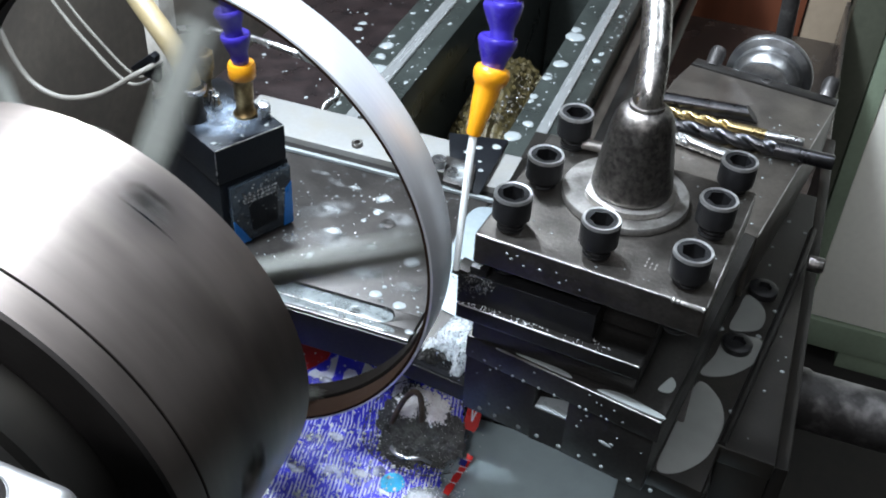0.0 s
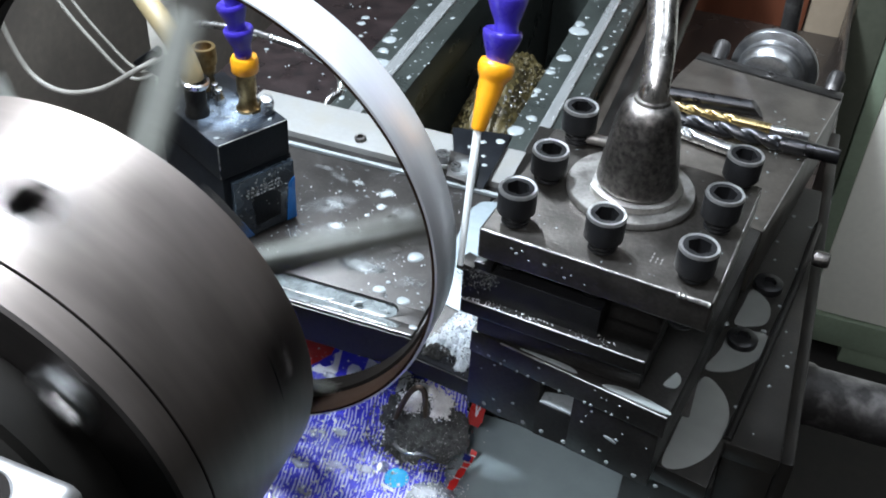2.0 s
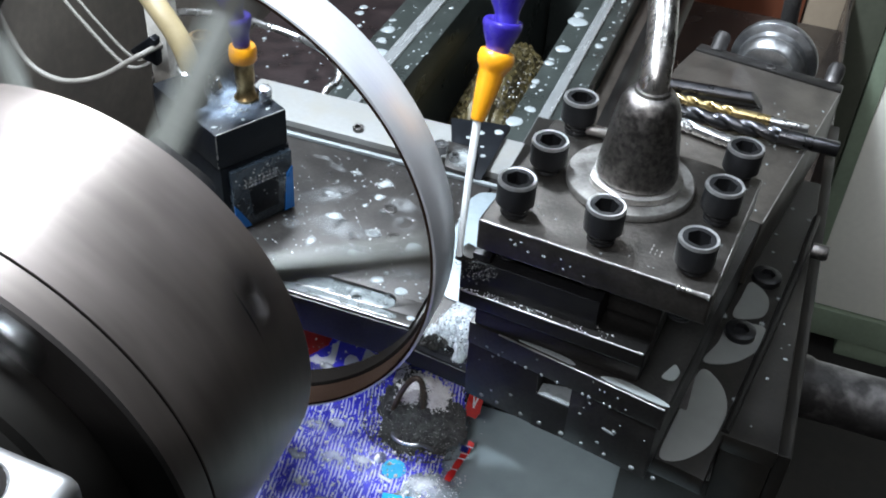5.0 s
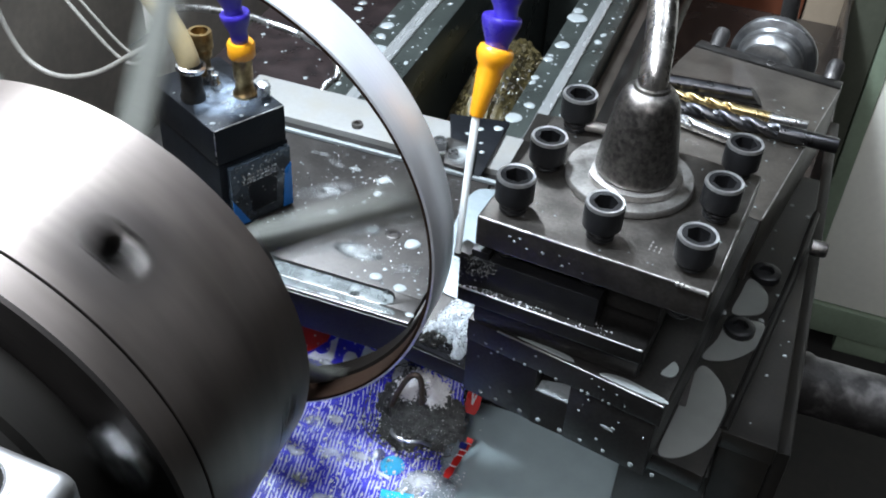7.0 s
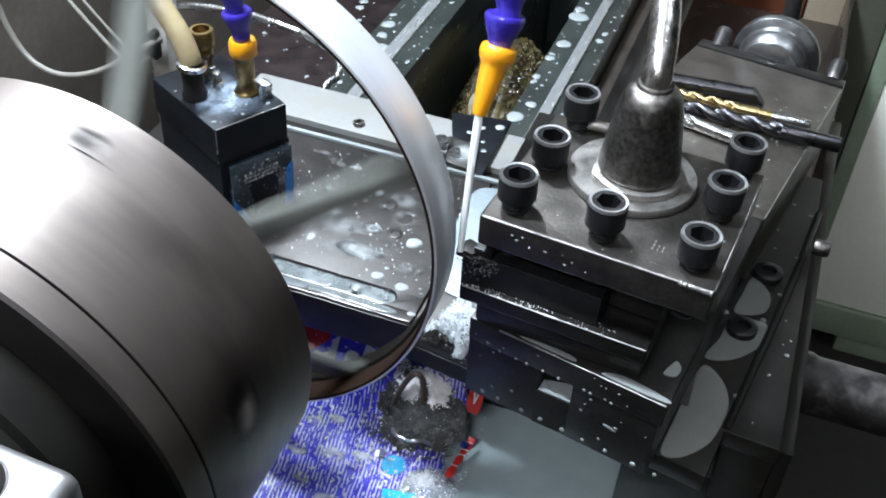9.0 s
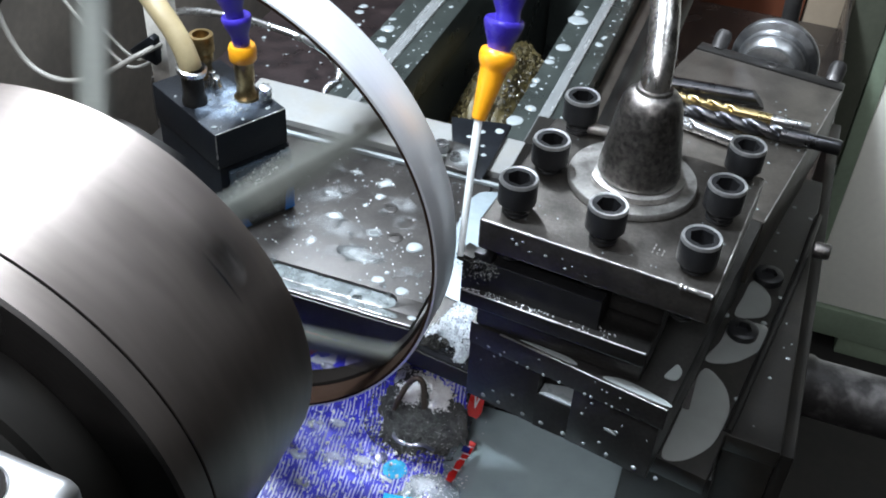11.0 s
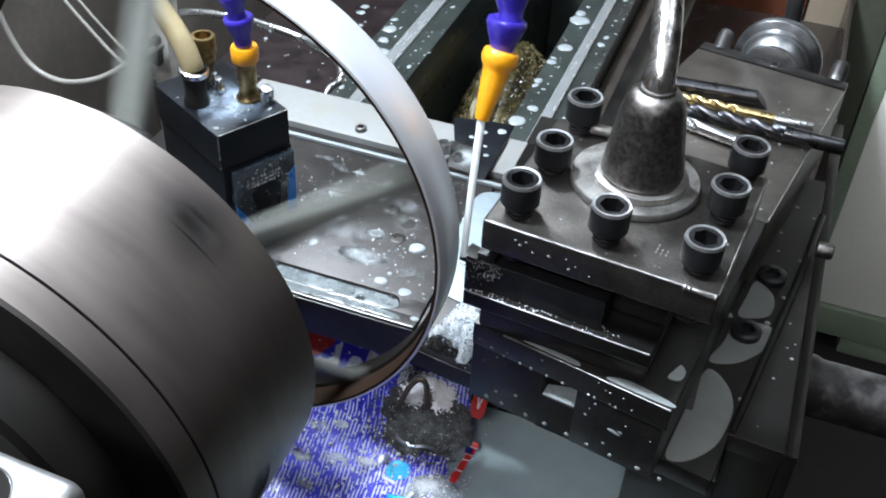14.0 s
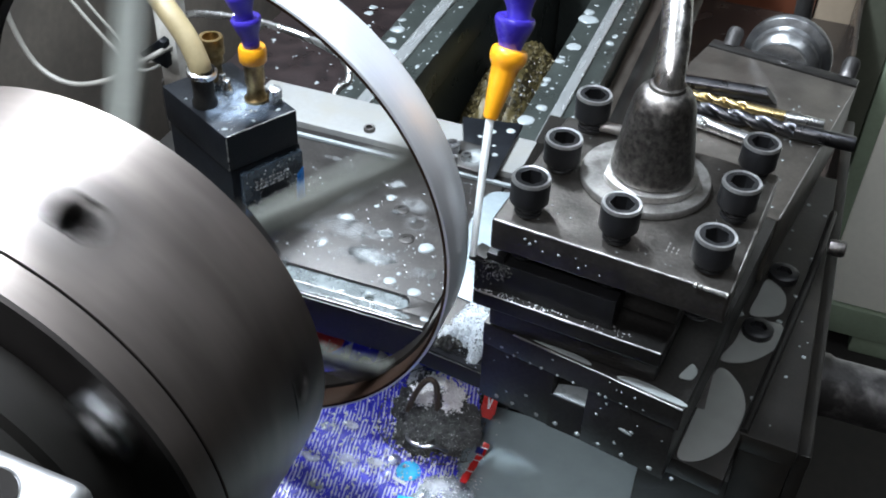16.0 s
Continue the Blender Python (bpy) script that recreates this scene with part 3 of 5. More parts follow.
    part("hub", revolve([(0.0000, 0.0000), (0.0179, 0.0000), (0.0186, 0.0009), (0.0189, 0.0025), (0.0185, 0.0052), (0.0173, 0.0133), (0.0156, 0.0256), (0.0142, 0.0337), (0.0133, 0.0375), (0.0117, 0.0407), (0.0097, 0.0426), (0.0082, 0.0433), (0.0077, 0.0446), (0.0000, 0.0451)], 64), HUB_STEEL, tp, "scuffed conical steel handle hub", m=hub_at @ pose(0.0003, 0, 0.0313))
    part("handle", sweep(HANDLE_TRACK, 0.0067, 24, None, 8), HANDLE_STEEL, tp, "worn bright steel lever", m=Matrix())
    part("locating_pin", revolve([(0, 0), (0.0026, 0), (0.0028, 0.0006), (0.0028, 0.016), (0.0022, 0.0168), (0, 0.0168)], 20, pose(0.1610, 0.1065, 0.0268) @ ALONG_X), WASHER_STEEL, tp, "bright steel pin", m=Matrix())
    tool = thing("turning_tool", "black steel turning tool holder with a small carbide insert", "cutting tool", m=m)
    part("shank", extrude_outline([(-0.0600, -0.0475), (-0.0610, -0.0400), (-0.052, -0.028), (0.006, -0.028), (0.006, -0.0445), (-0.047, -0.0445)], -0.0182, -0.0015, 0.0006), BLACK_OXIDE, tool)
    part("insert", extrude_outline([(-0.0640, -0.0455), (-0.0615, -0.0365), (-0.0540, -0.0385), (-0.0555, -0.0465)], -0.0040, 0.0004, 0.0003), INSERT, tool)
    part("clamp", box(-0.056, -0.047, -0.0445, -0.036, -0.0016, 0.0028, 0.0012), BLACK_OXIDE, tool)
    return tp


build_compound()
build_tool_post()

# ---- chuck and ring, both turning about the spindle's axis ----
CHUCK_R, RING_R = 0.1031, 0.1292


def drilled(bm, holes):
    """The mesh of bm with round holes cut in. holes: (pose, radius, depth); the hole runs down the pose's -z."""
    me = bpy.data.meshes.new("body")
    bmesh.ops.recalc_face_normals(bm, faces=bm.faces)
    bm.to_mesh(me)
    bm.free()
    ob = new("body_blank", me)
    cut = None
    for m, r, depth in holes:
        cut = revolve([(0, -depth), (r, -depth), (r, -0.0030), (r * 1.25, 0.0005), (r * 1.25, 0.006), (0, 0.006)], 32, m, bm=cut)
    bmesh.ops.recalc_face_normals(cut, faces=cut.faces)
    cme = bpy.data.meshes.new("cutter")
    cut.to_mesh(cme)
    cut.free()
    cob = new("cutter", cme)
    mod = ob.modifiers.new("holes", "BOOLEAN")
    mod.operation, mod.object, mod.solver = "DIFFERENCE", cob, "EXACT"
    deps = bpy.context.evaluated_depsgraph_get()
    deps.update()
    out = bmesh.new()
    out.from_mesh(ob.evaluated_get(deps).data)
    for o in (ob, cob):
        bpy.data.objects.remove(o)
    return out


def stain_round(mat, centres, dark):
    """Oily grime spread over a surface round the given points (x, y, z, reach)."""
    n, ln = mat.node_tree.nodes, mat.node_tree.links
    p = n["Principled BSDF"]
    total = None
    for x, y, z, reach in centres:
        d, fall = n.new("ShaderNodeVectorMath"), n.new("ShaderNodeMapRange")
        d.operation = "DISTANCE"
        d.inputs[1].default_value = (x, y, z)
        ln.new(n["Texture Coordinate"].outputs["Object"], d.inputs[0])
        fall.interpolation_type = "SMOOTHSTEP"
        for i, v in ((1, reach * 0.35), (2, reach), (3, 0.72), (4, 0.0)):
            fall.inputs[i].default_value = v
        ln.new(d.outputs["Value"], fall.inputs[0])
        if total is None:
            total = fall.outputs[0]
        else:
            top = n.new("ShaderNodeMath")
            top.operation = "MAXIMUM"
            ln.new(total, top.inputs[0])
            ln.new(fall.outputs[0], top.inputs[1])
            total = top.outputs[0]
    mix = n.new("ShaderNodeMix")
    mix.data_type = "RGBA"
    ln.new(total, mix.inputs[0])
    ln.new(p.inputs["Base Color"].links[0].from_socket, mix.inputs[6])
    mix.inputs[7].default_value = (*dark, 1)
    ln.new(mix.outputs[2], p.inputs["Base Color"])


def build_chuck():
    ch = thing("lathe_chuck", "large ground-steel three-jaw lathe chuck with key sockets", "chuck")
    body = [(0.0, -0.0740), (CHUCK_R - 0.004, -0.0740), (CHUCK_R - 0.0008, -0.0732), (CHUCK_R, -0.0715), (CHUCK_R, -0.1442), (CHUCK_R - 0.0005, -0.14435), (CHUCK_R - 0.0030, -0.14435), (CHUCK_R - 0.0030, -0.14525), (CHUCK_R - 0.0005, -0.14525), (CHUCK_R, -0.1454),
            (CHUCK_R, -0.1572), (CHUCK_R - 0.0012, -0.1585), (0.088, -0.1585), (0.0, -0.1585)]
    holes = []
    for k in range(6):
        small = k % 2 == 0
        holes.append((pose(0, 0, 0, 0, -60 * k, 0) @ pose(CHUCK_R, -0.0890 if small else -0.1180, 0) @ ALONG_X, 0.0050 if small else 0.0078, 0.006 if small else 0.015))
    stains = []
    for k in range(6):
        big = k % 2 == 1
        a = radians(60 * k)
        stains.append((CHUCK_R * math.cos(a), -0.118 if big else -0.089, CHUCK_R * math.sin(a), 0.029 if big else 0.021))
    stain_round(CHUCK_STEEL, stains, (0.060, 0.054, 0.052))
    solid = drilled(revolve(body, 144, ALONG_Y), holes)
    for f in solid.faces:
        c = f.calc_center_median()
        if c.y < -0.1574 or (math.hypot(c.x, c.z) < CHUCK_R - 0.0004 and -0.147 < c.y < -0.0745):   # sockets and groove get their inner shade in the colour; rear face darkened too
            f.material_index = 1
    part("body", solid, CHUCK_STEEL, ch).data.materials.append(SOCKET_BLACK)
    part("back_plate", revolve([(0, -0.1587), (0.0812, -0.1587), (0.0812, -0.176), (0.078, -0.178), (0.078, -0.205), (0.0765, -0.206), (0.0765, -0.208), (0.078, -0.209), (0.078, -0.24), (0, -0.24)], 96, ALONG_Y), WING_STEEL, ch, "dark oily back plate")
    for k in range(6):
        small = k % 2 == 0
        part("key_socket", socket_cup(0.0051 if small else 0.0077), HUB_STEEL if small else DARK_STEEL, ch, "worn square key socket", m=pose(0, 0, 0, 0, -60 * k, 0) @ pose(CHUCK_R - 0.0058 if small else CHUCK_R - 0.0148, -0.0890 if small else -0.1180, 0) @ ALONG_X)
    for k in (1, 3, 5):
        part("socket_chamfer", revolve([(0.0062, -0.0022), (0.0079, -0.0004), (0.0079, -0.0022)], 40, None, True), HUB_STEEL, ch, "worn chamfer", m=pose(0, 0, 0, 0, -60 * k, 0) @ pose(CHUCK_R - 0.0002, -0.1180, 0) @ ALONG_X)
    for k in (0, 2, 4):   # a shallow etched line beside each pit, running round the body
        line_bm = bmesh.new()
        for q in range(13):
            a = radians(-4 + 8 * q / 12)
            for y in (-0.00045, 0.00045):
                line_bm.verts.new(((CHUCK_R + 0.0001) * math.cos(a), -0.0948 + y, (CHUCK_R + 0.0001) * math.sin(a)))
        line_bm.verts.ensure_lookup_table()
        for q in range(12):
            line_bm.faces.new([line_bm.verts[2 * q + d] for d in (0, 1, 3, 2)])
        part("etched_mark", line_bm, MATT_BLACK, ch, "thin etched mark", m=pose(0, 0, 0, 0, -(60 * k - 2), 0))
    for k in range(3):
        a = 120 * k
        part("mounting_bolt", screw_head(0.0092, 0.0060), BRIGHT_STEEL, ch, "bright socket bolt", m=pose(0, 0, 0, 0, -(a + 85 - 55.3), 0) @ pose(0.0905, -0.1584, 0) @ pose(0, 0, 0, 90))
        jt = pose(0, 0, 0, 0, -(a + 30), 0)
        jaw = part("jaw", box(0.026, 0.088, -0.0738, -0.054, -0.0110, 0.0110, 0.0012), DARK_STEEL, ch, "stepped steel jaw", m=jt)
        part("grip_step", box(0.0265, 0.046, -0.054, -0.034, -0.0100, 0.0100, 0.0008), DARK_STEEL, jaw, m=jt)
    return ch


def socket_cup(r):
    """The square drive at the bottom of a key hole."""
    b = bmesh.new()
    n = 24
    def sq(i, s):
        a = (2 * math.pi * i / n) % (math.pi / 2) - math.pi / 4
        return s / math.cos(a)
    rings = [[b.verts.new((r * math.cos(2 * math.pi * i / n), r * math.sin(2 * math.pi * i / n), z)) for i in range(n)] for z in (0.0, 0.004)]
    for z in (0.004, 0.0006):
        rings.append([b.verts.new((sq(i, r * 0.58) * math.cos(2 * math.pi * i / n), sq(i, r * 0.58) * math.sin(2 * math.pi * i / n), z)) for i in range(n)])
    for a, c in zip(rings, rings[1:]):
        for i in range(n):
            b.faces.new((a[i], a[(i + 1) % n], c[(i + 1) % n], c[i]))
    b.faces.new(rings[-1])
    return b


# Dark steel that carries the recesses' shade in its colour; also on the rear face.
SOCKET_BLACK = material("dark_recess_and_rear_steel", (0.040, 0.036, 0.034), 0.4, 0.7, 0.4, 90, 600, 0.3)
SPOKE_PAINT = material("grey_green_cast_spoke", (0.105, 0.108, 0.095), 0.5, 0.1, 0.2, 40, 400, 0.2)
CHUCK = build_chuck()


def build_wheel():
    """The workpiece: a five-spoked cast wheel whose rim is being turned."""
    rg = thing("spoked_wheel", "five-spoked cast wheel, rim freshly turned, clamped in the chuck", "wheel workpiece")
    rim = part("rim", revolve([(RING_R - 0.0012, 0.0), (RING_R - 0.0002, 0.0002), (RING_R, 0.0006), (RING_R, 0.0246), (RING_R - 0.0004, 0.0252), (RING_R - 0.0012, 0.0252)], 192, ALONG_Y, True), RING_STEEL, rg, "bright turned rim")
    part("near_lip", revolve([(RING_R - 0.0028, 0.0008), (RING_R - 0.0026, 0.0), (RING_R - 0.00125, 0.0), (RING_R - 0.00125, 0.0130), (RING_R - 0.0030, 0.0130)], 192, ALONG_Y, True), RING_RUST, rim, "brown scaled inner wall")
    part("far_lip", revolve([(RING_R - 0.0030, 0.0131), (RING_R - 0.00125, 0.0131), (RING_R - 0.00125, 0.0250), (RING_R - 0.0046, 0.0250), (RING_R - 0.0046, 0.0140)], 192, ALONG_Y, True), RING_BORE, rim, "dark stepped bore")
    part("hub", revolve([(0.010, -0.070), (0.0235, -0.070), (0.0240, -0.058), (0.026, -0.056), (0.026, -0.020), (0.024, -0.018), (0.010, -0.018)], 64, ALONG_Y, True), SPOKE_PAINT, rg)
    for k in range(5):
        b = bmesh.new()
        rings = []
        for i in range(13):
            f = i / 12
            r = 0.0245 + f * (RING_R - 0.0035 - 0.0245)
            y = -0.050 + 0.0655 * f
            flare = 1 + 0.4 * max(0.0, f - 0.88) / 0.12
            w, h = (0.0076 - 0.0008 * f) * flare, (0.0045 - 0.001 * f) * (0.6 + 0.4 * flare)
            ring = []
            for q in range(16):
                c, s2 = math.cos(2 * math.pi * q / 16), math.sin(2 * math.pi * q / 16)
                ring.append(b.verts.new((r, y + h * math.copysign(abs(s2) ** 0.4, s2), w * math.copysign(abs(c) ** 0.4, c))))
            rings.append(ring)
        for a, c in zip(rings, rings[1:]):
            for q in range(16):
                b.faces.new((a[q], a[(q + 1) % 16], c[(q + 1) % 16], c[q]))
        b.faces.new(rings[0][::-1])
        b.faces.new(rings[-1])
        part("spoke", b, SPOKE_PAINT, rg, m=pose(0, 0, 0, 0, -(72 * k + SPOKE_LEAD), 0))
    return rg


SPOKE_LEAD = 20.2 - 72   # how far the spokes lead the key sockets

RING = build_wheel()


# ---- coolant valve, hoses and nozzle ----
def loc_segment(m, r=0.0105, h=0.019, bm=None):
    """One ball-and-cup link of a jointed hose, its axis along z."""
    return revolve([(0.003, 0.0), (r * 0.48, 0.0), (r * 0.56, h * 0.06), (r * 0.60, h * 0.20), (r * 0.58, h * 0.30), (r * 0.64, h * 0.42), (r * 0.84, h * 0.64), (r * 0.99, h * 0.86), (r, h * 0.93), (r * 0.94, h * 0.985), (r * 0.86, h), (r * 0.60, h * 0.97), (0.003, h * 0.9)], 32, m, bm=bm)


VALVE, VALVE_TOP = pose(-0.0358, 0.0894, 0, 0, 0, 61.5), -0.0240


def build_valve():
    top = VALVE_TOP
    m = VALVE   # near corner; +x along the front face, +y along the side
    v = thing("coolant_valve", "black square coolant valve with blue label, wet with milky coolant", "coolant valve", m=m)
    part("upper_body", box(0.0, 0.0478, 0.0, 0.0710, -0.0480, top, 0.0015), VALVE_BLACK, v)
    part("lower_body", box(0.0014, 0.0490, 0.0008, 0.0706, -0.0947, -0.0482, 0.0012), VALVE_BLACK, v)
    pl = part("label_plate", box(0.0060, 0.0480, -0.0030, 0.0010, -0.0935, -0.0510, 0.0008), LABEL_GREY, v, "dark grey plastic label plate")
    flat = m @ pose(0, 0, 0, -90)
    worn_edge(v, (0.0006, 0.0006, -0.047), (0.0006, 0.0006, top - 0.001), m, 0.0005, 11.0)
    worn_edge(v, (0.001, 0.0006, top - 0.0004), (0.0465, 0.0006, top - 0.0004), m, 0.0005, 12.0)
    worn_edge(v, (0.0040, 0.0016, -0.0925), (0.0040, 0.0016, -0.050), m, 0.0003, 13.0)
    part("label_mark", extrude_outline([(0.0170, 0.0650), (0.0375, 0.0650), (0.0365, 0.0860), (0.0190, 0.0870)], -0.0034, -0.0029, 0.0002), VALVE_BLACK, pl, "black worn panel", m=flat)
    part("label_patch", extrude_outline([(0.0478, 0.0620), (0.0432, 0.0660), (0.0410, 0.0932), (0.0478, 0.0932)], -0.0035, -0.0029, 0.0002), VALVE_BLUE, pl, "blue printed patch", m=flat)
    part("label_patch", extrude_outline([(0.0062, 0.0740), (0.0105, 0.0810), (0.0170, 0.0932), (0.0062, 0.0932)], -0.0035, -0.0029, 0.0002), VALVE_BLUE, pl, "blue printed patch", m=flat)
    # unreadable raised print
    rng = random.Random(5)
    for row in range(3):
        x = 0.014
        while x < 0.036:
            w = rng.uniform(0.0008, 0.0022)
            part("print_bar", box(x, x + w, -0.0035, -0.0029, -0.0600 - 0.0026 * row, -0.0590 - 0.0026 * row + rng.uniform(0, 0.0006), 0), BRIGHT_STEEL, pl)
            x += w + rng.uniform(0.0006, 0.0018)
    # hose barb and clamp
    hx, hy = 0.0095, 0.0370
    barb = part("hose_barb", revolve([(0, 0), (0.0070, 0), (0.0074, 0.003), (0.0062, 0.006), (0.0065, 0.024), (0, 0.024)], 28), DARK_STEEL, v, m=m @ pose(hx, hy, top))
    part("hose_clamp", revolve([(0.0076, 0), (0.0086, 0.0), (0.0088, 0.0008), (0.0088, 0.0026), (0.0076, 0.0034)], 32, None, True), BRIGHT_STEEL, v, "thin bright hose clamp", m=m @ pose(hx, hy, top + 0.0205, 8, 5))
    # brass fittings
    bx, by = 0.0300, 0.0600
    bf = part("brass_fitting", revolve([(0, 0), (0.0060, 0), (0.0060, 0.004), (0.0048, 0.006), (0.0048, 0.012), (0.0062, 0.014), (0.0062, 0.018), (0.0055, 0.0190), (0.0075, 0.0200), (0.0075, 0.0295), (0.0069, 0.0305), (0.0050, 0.0305), (0.0050, 0.024), (0, 0.024)], 6 * 5), BRASS, v, "open brass fitting", m=m @ pose(bx, by, top - 0.0030))
    cx, cy = 0.0358, 0.0235
    part("brass_elbow", revolve([(0, 0), (0.0070, 0), (0.0072, 0.002), (0.0056, 0.004), (0.0050, 0.010), (0.0058, 0.012), (0.0058, 0.0255), (0, 0.0255)], 30), BRASS, v, "oily brass stem", m=m @ pose(cx, cy, top))
    part("gauge_screw", revolve([(0, 0), (0.0042, 0), (0.0045, 0.006), (0.0036, 0.010), (0, 0.0105)], 24), BRIGHT_STEEL, v, m=m @ pose(0.0425, 0.0150, top, 10))
    for dx, dy in ((0.020, 0.050), (0.028, 0.0475), (0.0265, 0.040)):
        part("bleed_screw", revolve([(0, 0), (0.0032, 0), (0.0032, 0.004), (0.0022, 0.0055), (0.0022, 0.009), (0, 0.0095)], 16), BRIGHT_STEEL, v, m=m @ pose(dx, dy, top))
    wet = []
    rng = random.Random(9)
    for _ in range(90):
        x, y = rng.gauss(0.025, 0.009), rng.gauss(0.027, 0.013)
        if 0.003 < x < 0.045 and 0.003 < y < 0.066:
            r = 0.0003 + 0.0010 * rng.random() ** 2
            wet.append((m @ pose(x, y, top + 0.0001, 0, 0, rng.uniform(0, 180)), r * 1.5, r, 0.0005))
    for _ in range(45):
        x, z = rng.uniform(0.008, 0.044), rng.uniform(-0.080, -0.053)
        r = rng.uniform(0.0003, 0.0008)
        wet.append((m @ pose(x, -0.0031, z, 90), r, r, 0.0004))
    droplets("valve_drops", "milky coolant drops on the black valve", wet, DROP, 3)
    # thick yellowed hose from above
    p0 = m @ Vector((hx, hy, top + 0.018))
    hose = thing("supply_hose", "thick yellowed rubber coolant hose on the valve", "hose")
    part("tube", sweep([p0, p0 + Vector((-0.001, 0.000, 0.009)), p0 + Vector((-0.009, 0.003, 0.022)), p0 + Vector((-0.027, 0.009, 0.038)), p0 + Vector((-0.070, 0.03, 0.060)), p0 + Vector((-0.17, 0.08, 0.085))], 0.0064, 20, None, 10), HOSE_RUBBER, hose)
    # jointed blue hose: orange adaptor, links arching over to the orange nozzle by the tool
    jh = thing("jointed_coolant_hose", "blue jointed plastic coolant hose with orange nozzle spraying milky coolant", "coolant hose")
    c0 = m @ Vector((cx, cy, top + 0.0255))
    part("adaptor", revolve([(0, 0), (0.0074, 0), (0.0080, 0.001), (0.0080, 0.0078), (0.0072, 0.0095), (0, 0.0095)], 32), ORANGE, jh, "orange plastic adaptor", m=pose(*c0))
    tip = Vector((0.1305, 0.0400, 0.0610))
    top_n = Vector((0.1336, 0.0513, 0.0880))
    ax = (top_n - tip).normalized()
    track = [c0 + Vector((0, 0, 0.0085)), c0 + Vector((-0.004, 0.0, 0.040)), c0 + Vector((-0.004, 0.004, 0.085)), Vector((0.00, 0.120, 0.175)), Vector((0.055, 0.108, 0.200)), Vector((0.105, 0.088, 0.178)), Vector((0.131, 0.064, 0.128)), top_n]
    fine = []
    ext = [track[0] * 2 - track[1]] + track + [track[-1] * 2 - track[-2] - ax * 0.02]
    for i in range(1, len(ext) - 2):
        q0, q1, q2, q3 = ext[i - 1:i + 3]
        for k in range(20):
            t = k / 20
            fine.append(0.5 * (2 * q1 + (q2 - q0) * t + (2 * q0 - 5 * q1 + 4 * q2 - q3) * t * t + (3 * q1 - q0 - 3 * q2 + q3) * t ** 3))
    fine.append(track[-1])
    run = 0.0
    total = sum((b - a).length for a, b in zip(fine, fine[1:]))
    count = round(total / 0.0152)
    step, goal = total / count, 0.0
    spots = []
    for a, b in zip(fine, fine[1:]):
        while goal <= run + (b - a).length and len(spots) < count:
            spots.append((a.lerp(b, (goal - run) / max(1e-6, (b - a).length)), (b - a).normalized()))
            goal += step
        run += (b - a).length
    for q, d in spots:
        rot = d.to_track_quat("Z", "Y").to_matrix().to_4x4()
        flip = pose(0, 0, 0, 180) if q.x > 0.04 else Matrix()
        shift = pose(0, 0, -0.019) if q.x > 0.04 else Matrix()
        part("link", loc_segment(None, 0.0086, 0.0190), BLUE_PLASTIC, jh, m=Matrix.Translation(q) @ rot @ flip @ shift)
    rot = (tip - top_n).to_track_quat("Z", "Y").to_matrix().to_4x4()
    L = (tip - top_n).length
    noz = part("nozzle", revolve([(0.003, -0.0016), (0.0068, -0.0016), (0.0076, -0.0008), (0.0080, 0.0008), (0.0080, 0.0026), (0.0074, 0.0048), (0.0062, 0.0066), (0.0058, 0.0078), (0.0054, 0.0120), (0.0034, L - 0.0012), (0.0030, L), (0.0018, L), (0.0018, L - 0.006), (0.003, 0.0)], 40), ORANGE, jh, "orange tapered nozzle", m=Matrix.Translation(top_n) @ rot)
    return tip


NOZZLE_TIP = build_valve()


def build_stream():
    st = thing("coolant_stream", "thin milky jet of coolant falling from the nozzle onto the tool", "coolant jet")
    end = Vector((0.1335, 0.0185, 0.0015))
    a = NOZZLE_TIP
    part("jet", sweep([a, a.lerp(end, 0.35) + Vector((0, -0.0005, 0.002)), a.lerp(end, 0.7) + Vector((0, -0.0005, 0.0015)), end], lambda f: 0.0019 - 0.0004 * f, 14, None, 6), STREAM, st)


build_stream()


# ---- drills lying on the compound slide ----
def build_drill(name, label, a, b, r, mat, flute, shank_mat=None):
    """A twist drill from its tip a to its shank end b; flute: share of the length that is fluted."""
    a, b = Vector(a), Vector(b)
    L = (b - a).length
    m = Matrix.Translation(a) @ (b - a).to_track_quat("Z", "Y").to_matrix().to_4x4()
    d = thing(name, label, "drill bit", "drills on the slide", m=m)
    bm = bmesh.new()
    rings, n = [], 24
    steps = 110
    for i in range(steps + 1):
        z = L * flute * i / steps
        tw = z / (r * 3.4) * math.pi
        tipk = min(1.0, z / (r * 1.1) + 0.05)
        ring = []
        for k in range(n):
            an = 2 * math.pi * k / n
            g = abs(math.cos(an)) ** 6
            ring.append(bm.verts.new((r * tipk * (1 - 0.55 * g) * math.cos(an + tw), r * tipk * (1 - 0.55 * g) * math.sin(an + tw), z)))
        rings.append(ring)
    for p, q in zip(rings, rings[1:]):
        for k in range(n):
            bm.faces.new((p[k], p[(k + 1) % n], q[(k + 1) % n], q[k]))
    bm.faces.new(rings[0][::-1])
    bm.faces.new(rings[-1])
    part("fluted_body", bm, mat, d)
    part("shank", revolve([(0, L * flute - 0.001), (r * 0.97, L * flute), (r * 0.97, L - 0.001), (r * 0.85, L), (0, L)], 28), shank_mat or mat, d)
    if mat == GOLD:
        part("bare_shank", revolve([(0, L * 0.78), (r * 0.99, L * 0.78), (r * 0.99, L), (r * 0.85, L + 0.0006), (0, L + 0.0006)], 28), BRIGHT_STEEL, d, "bright bare steel shank end")
    return d


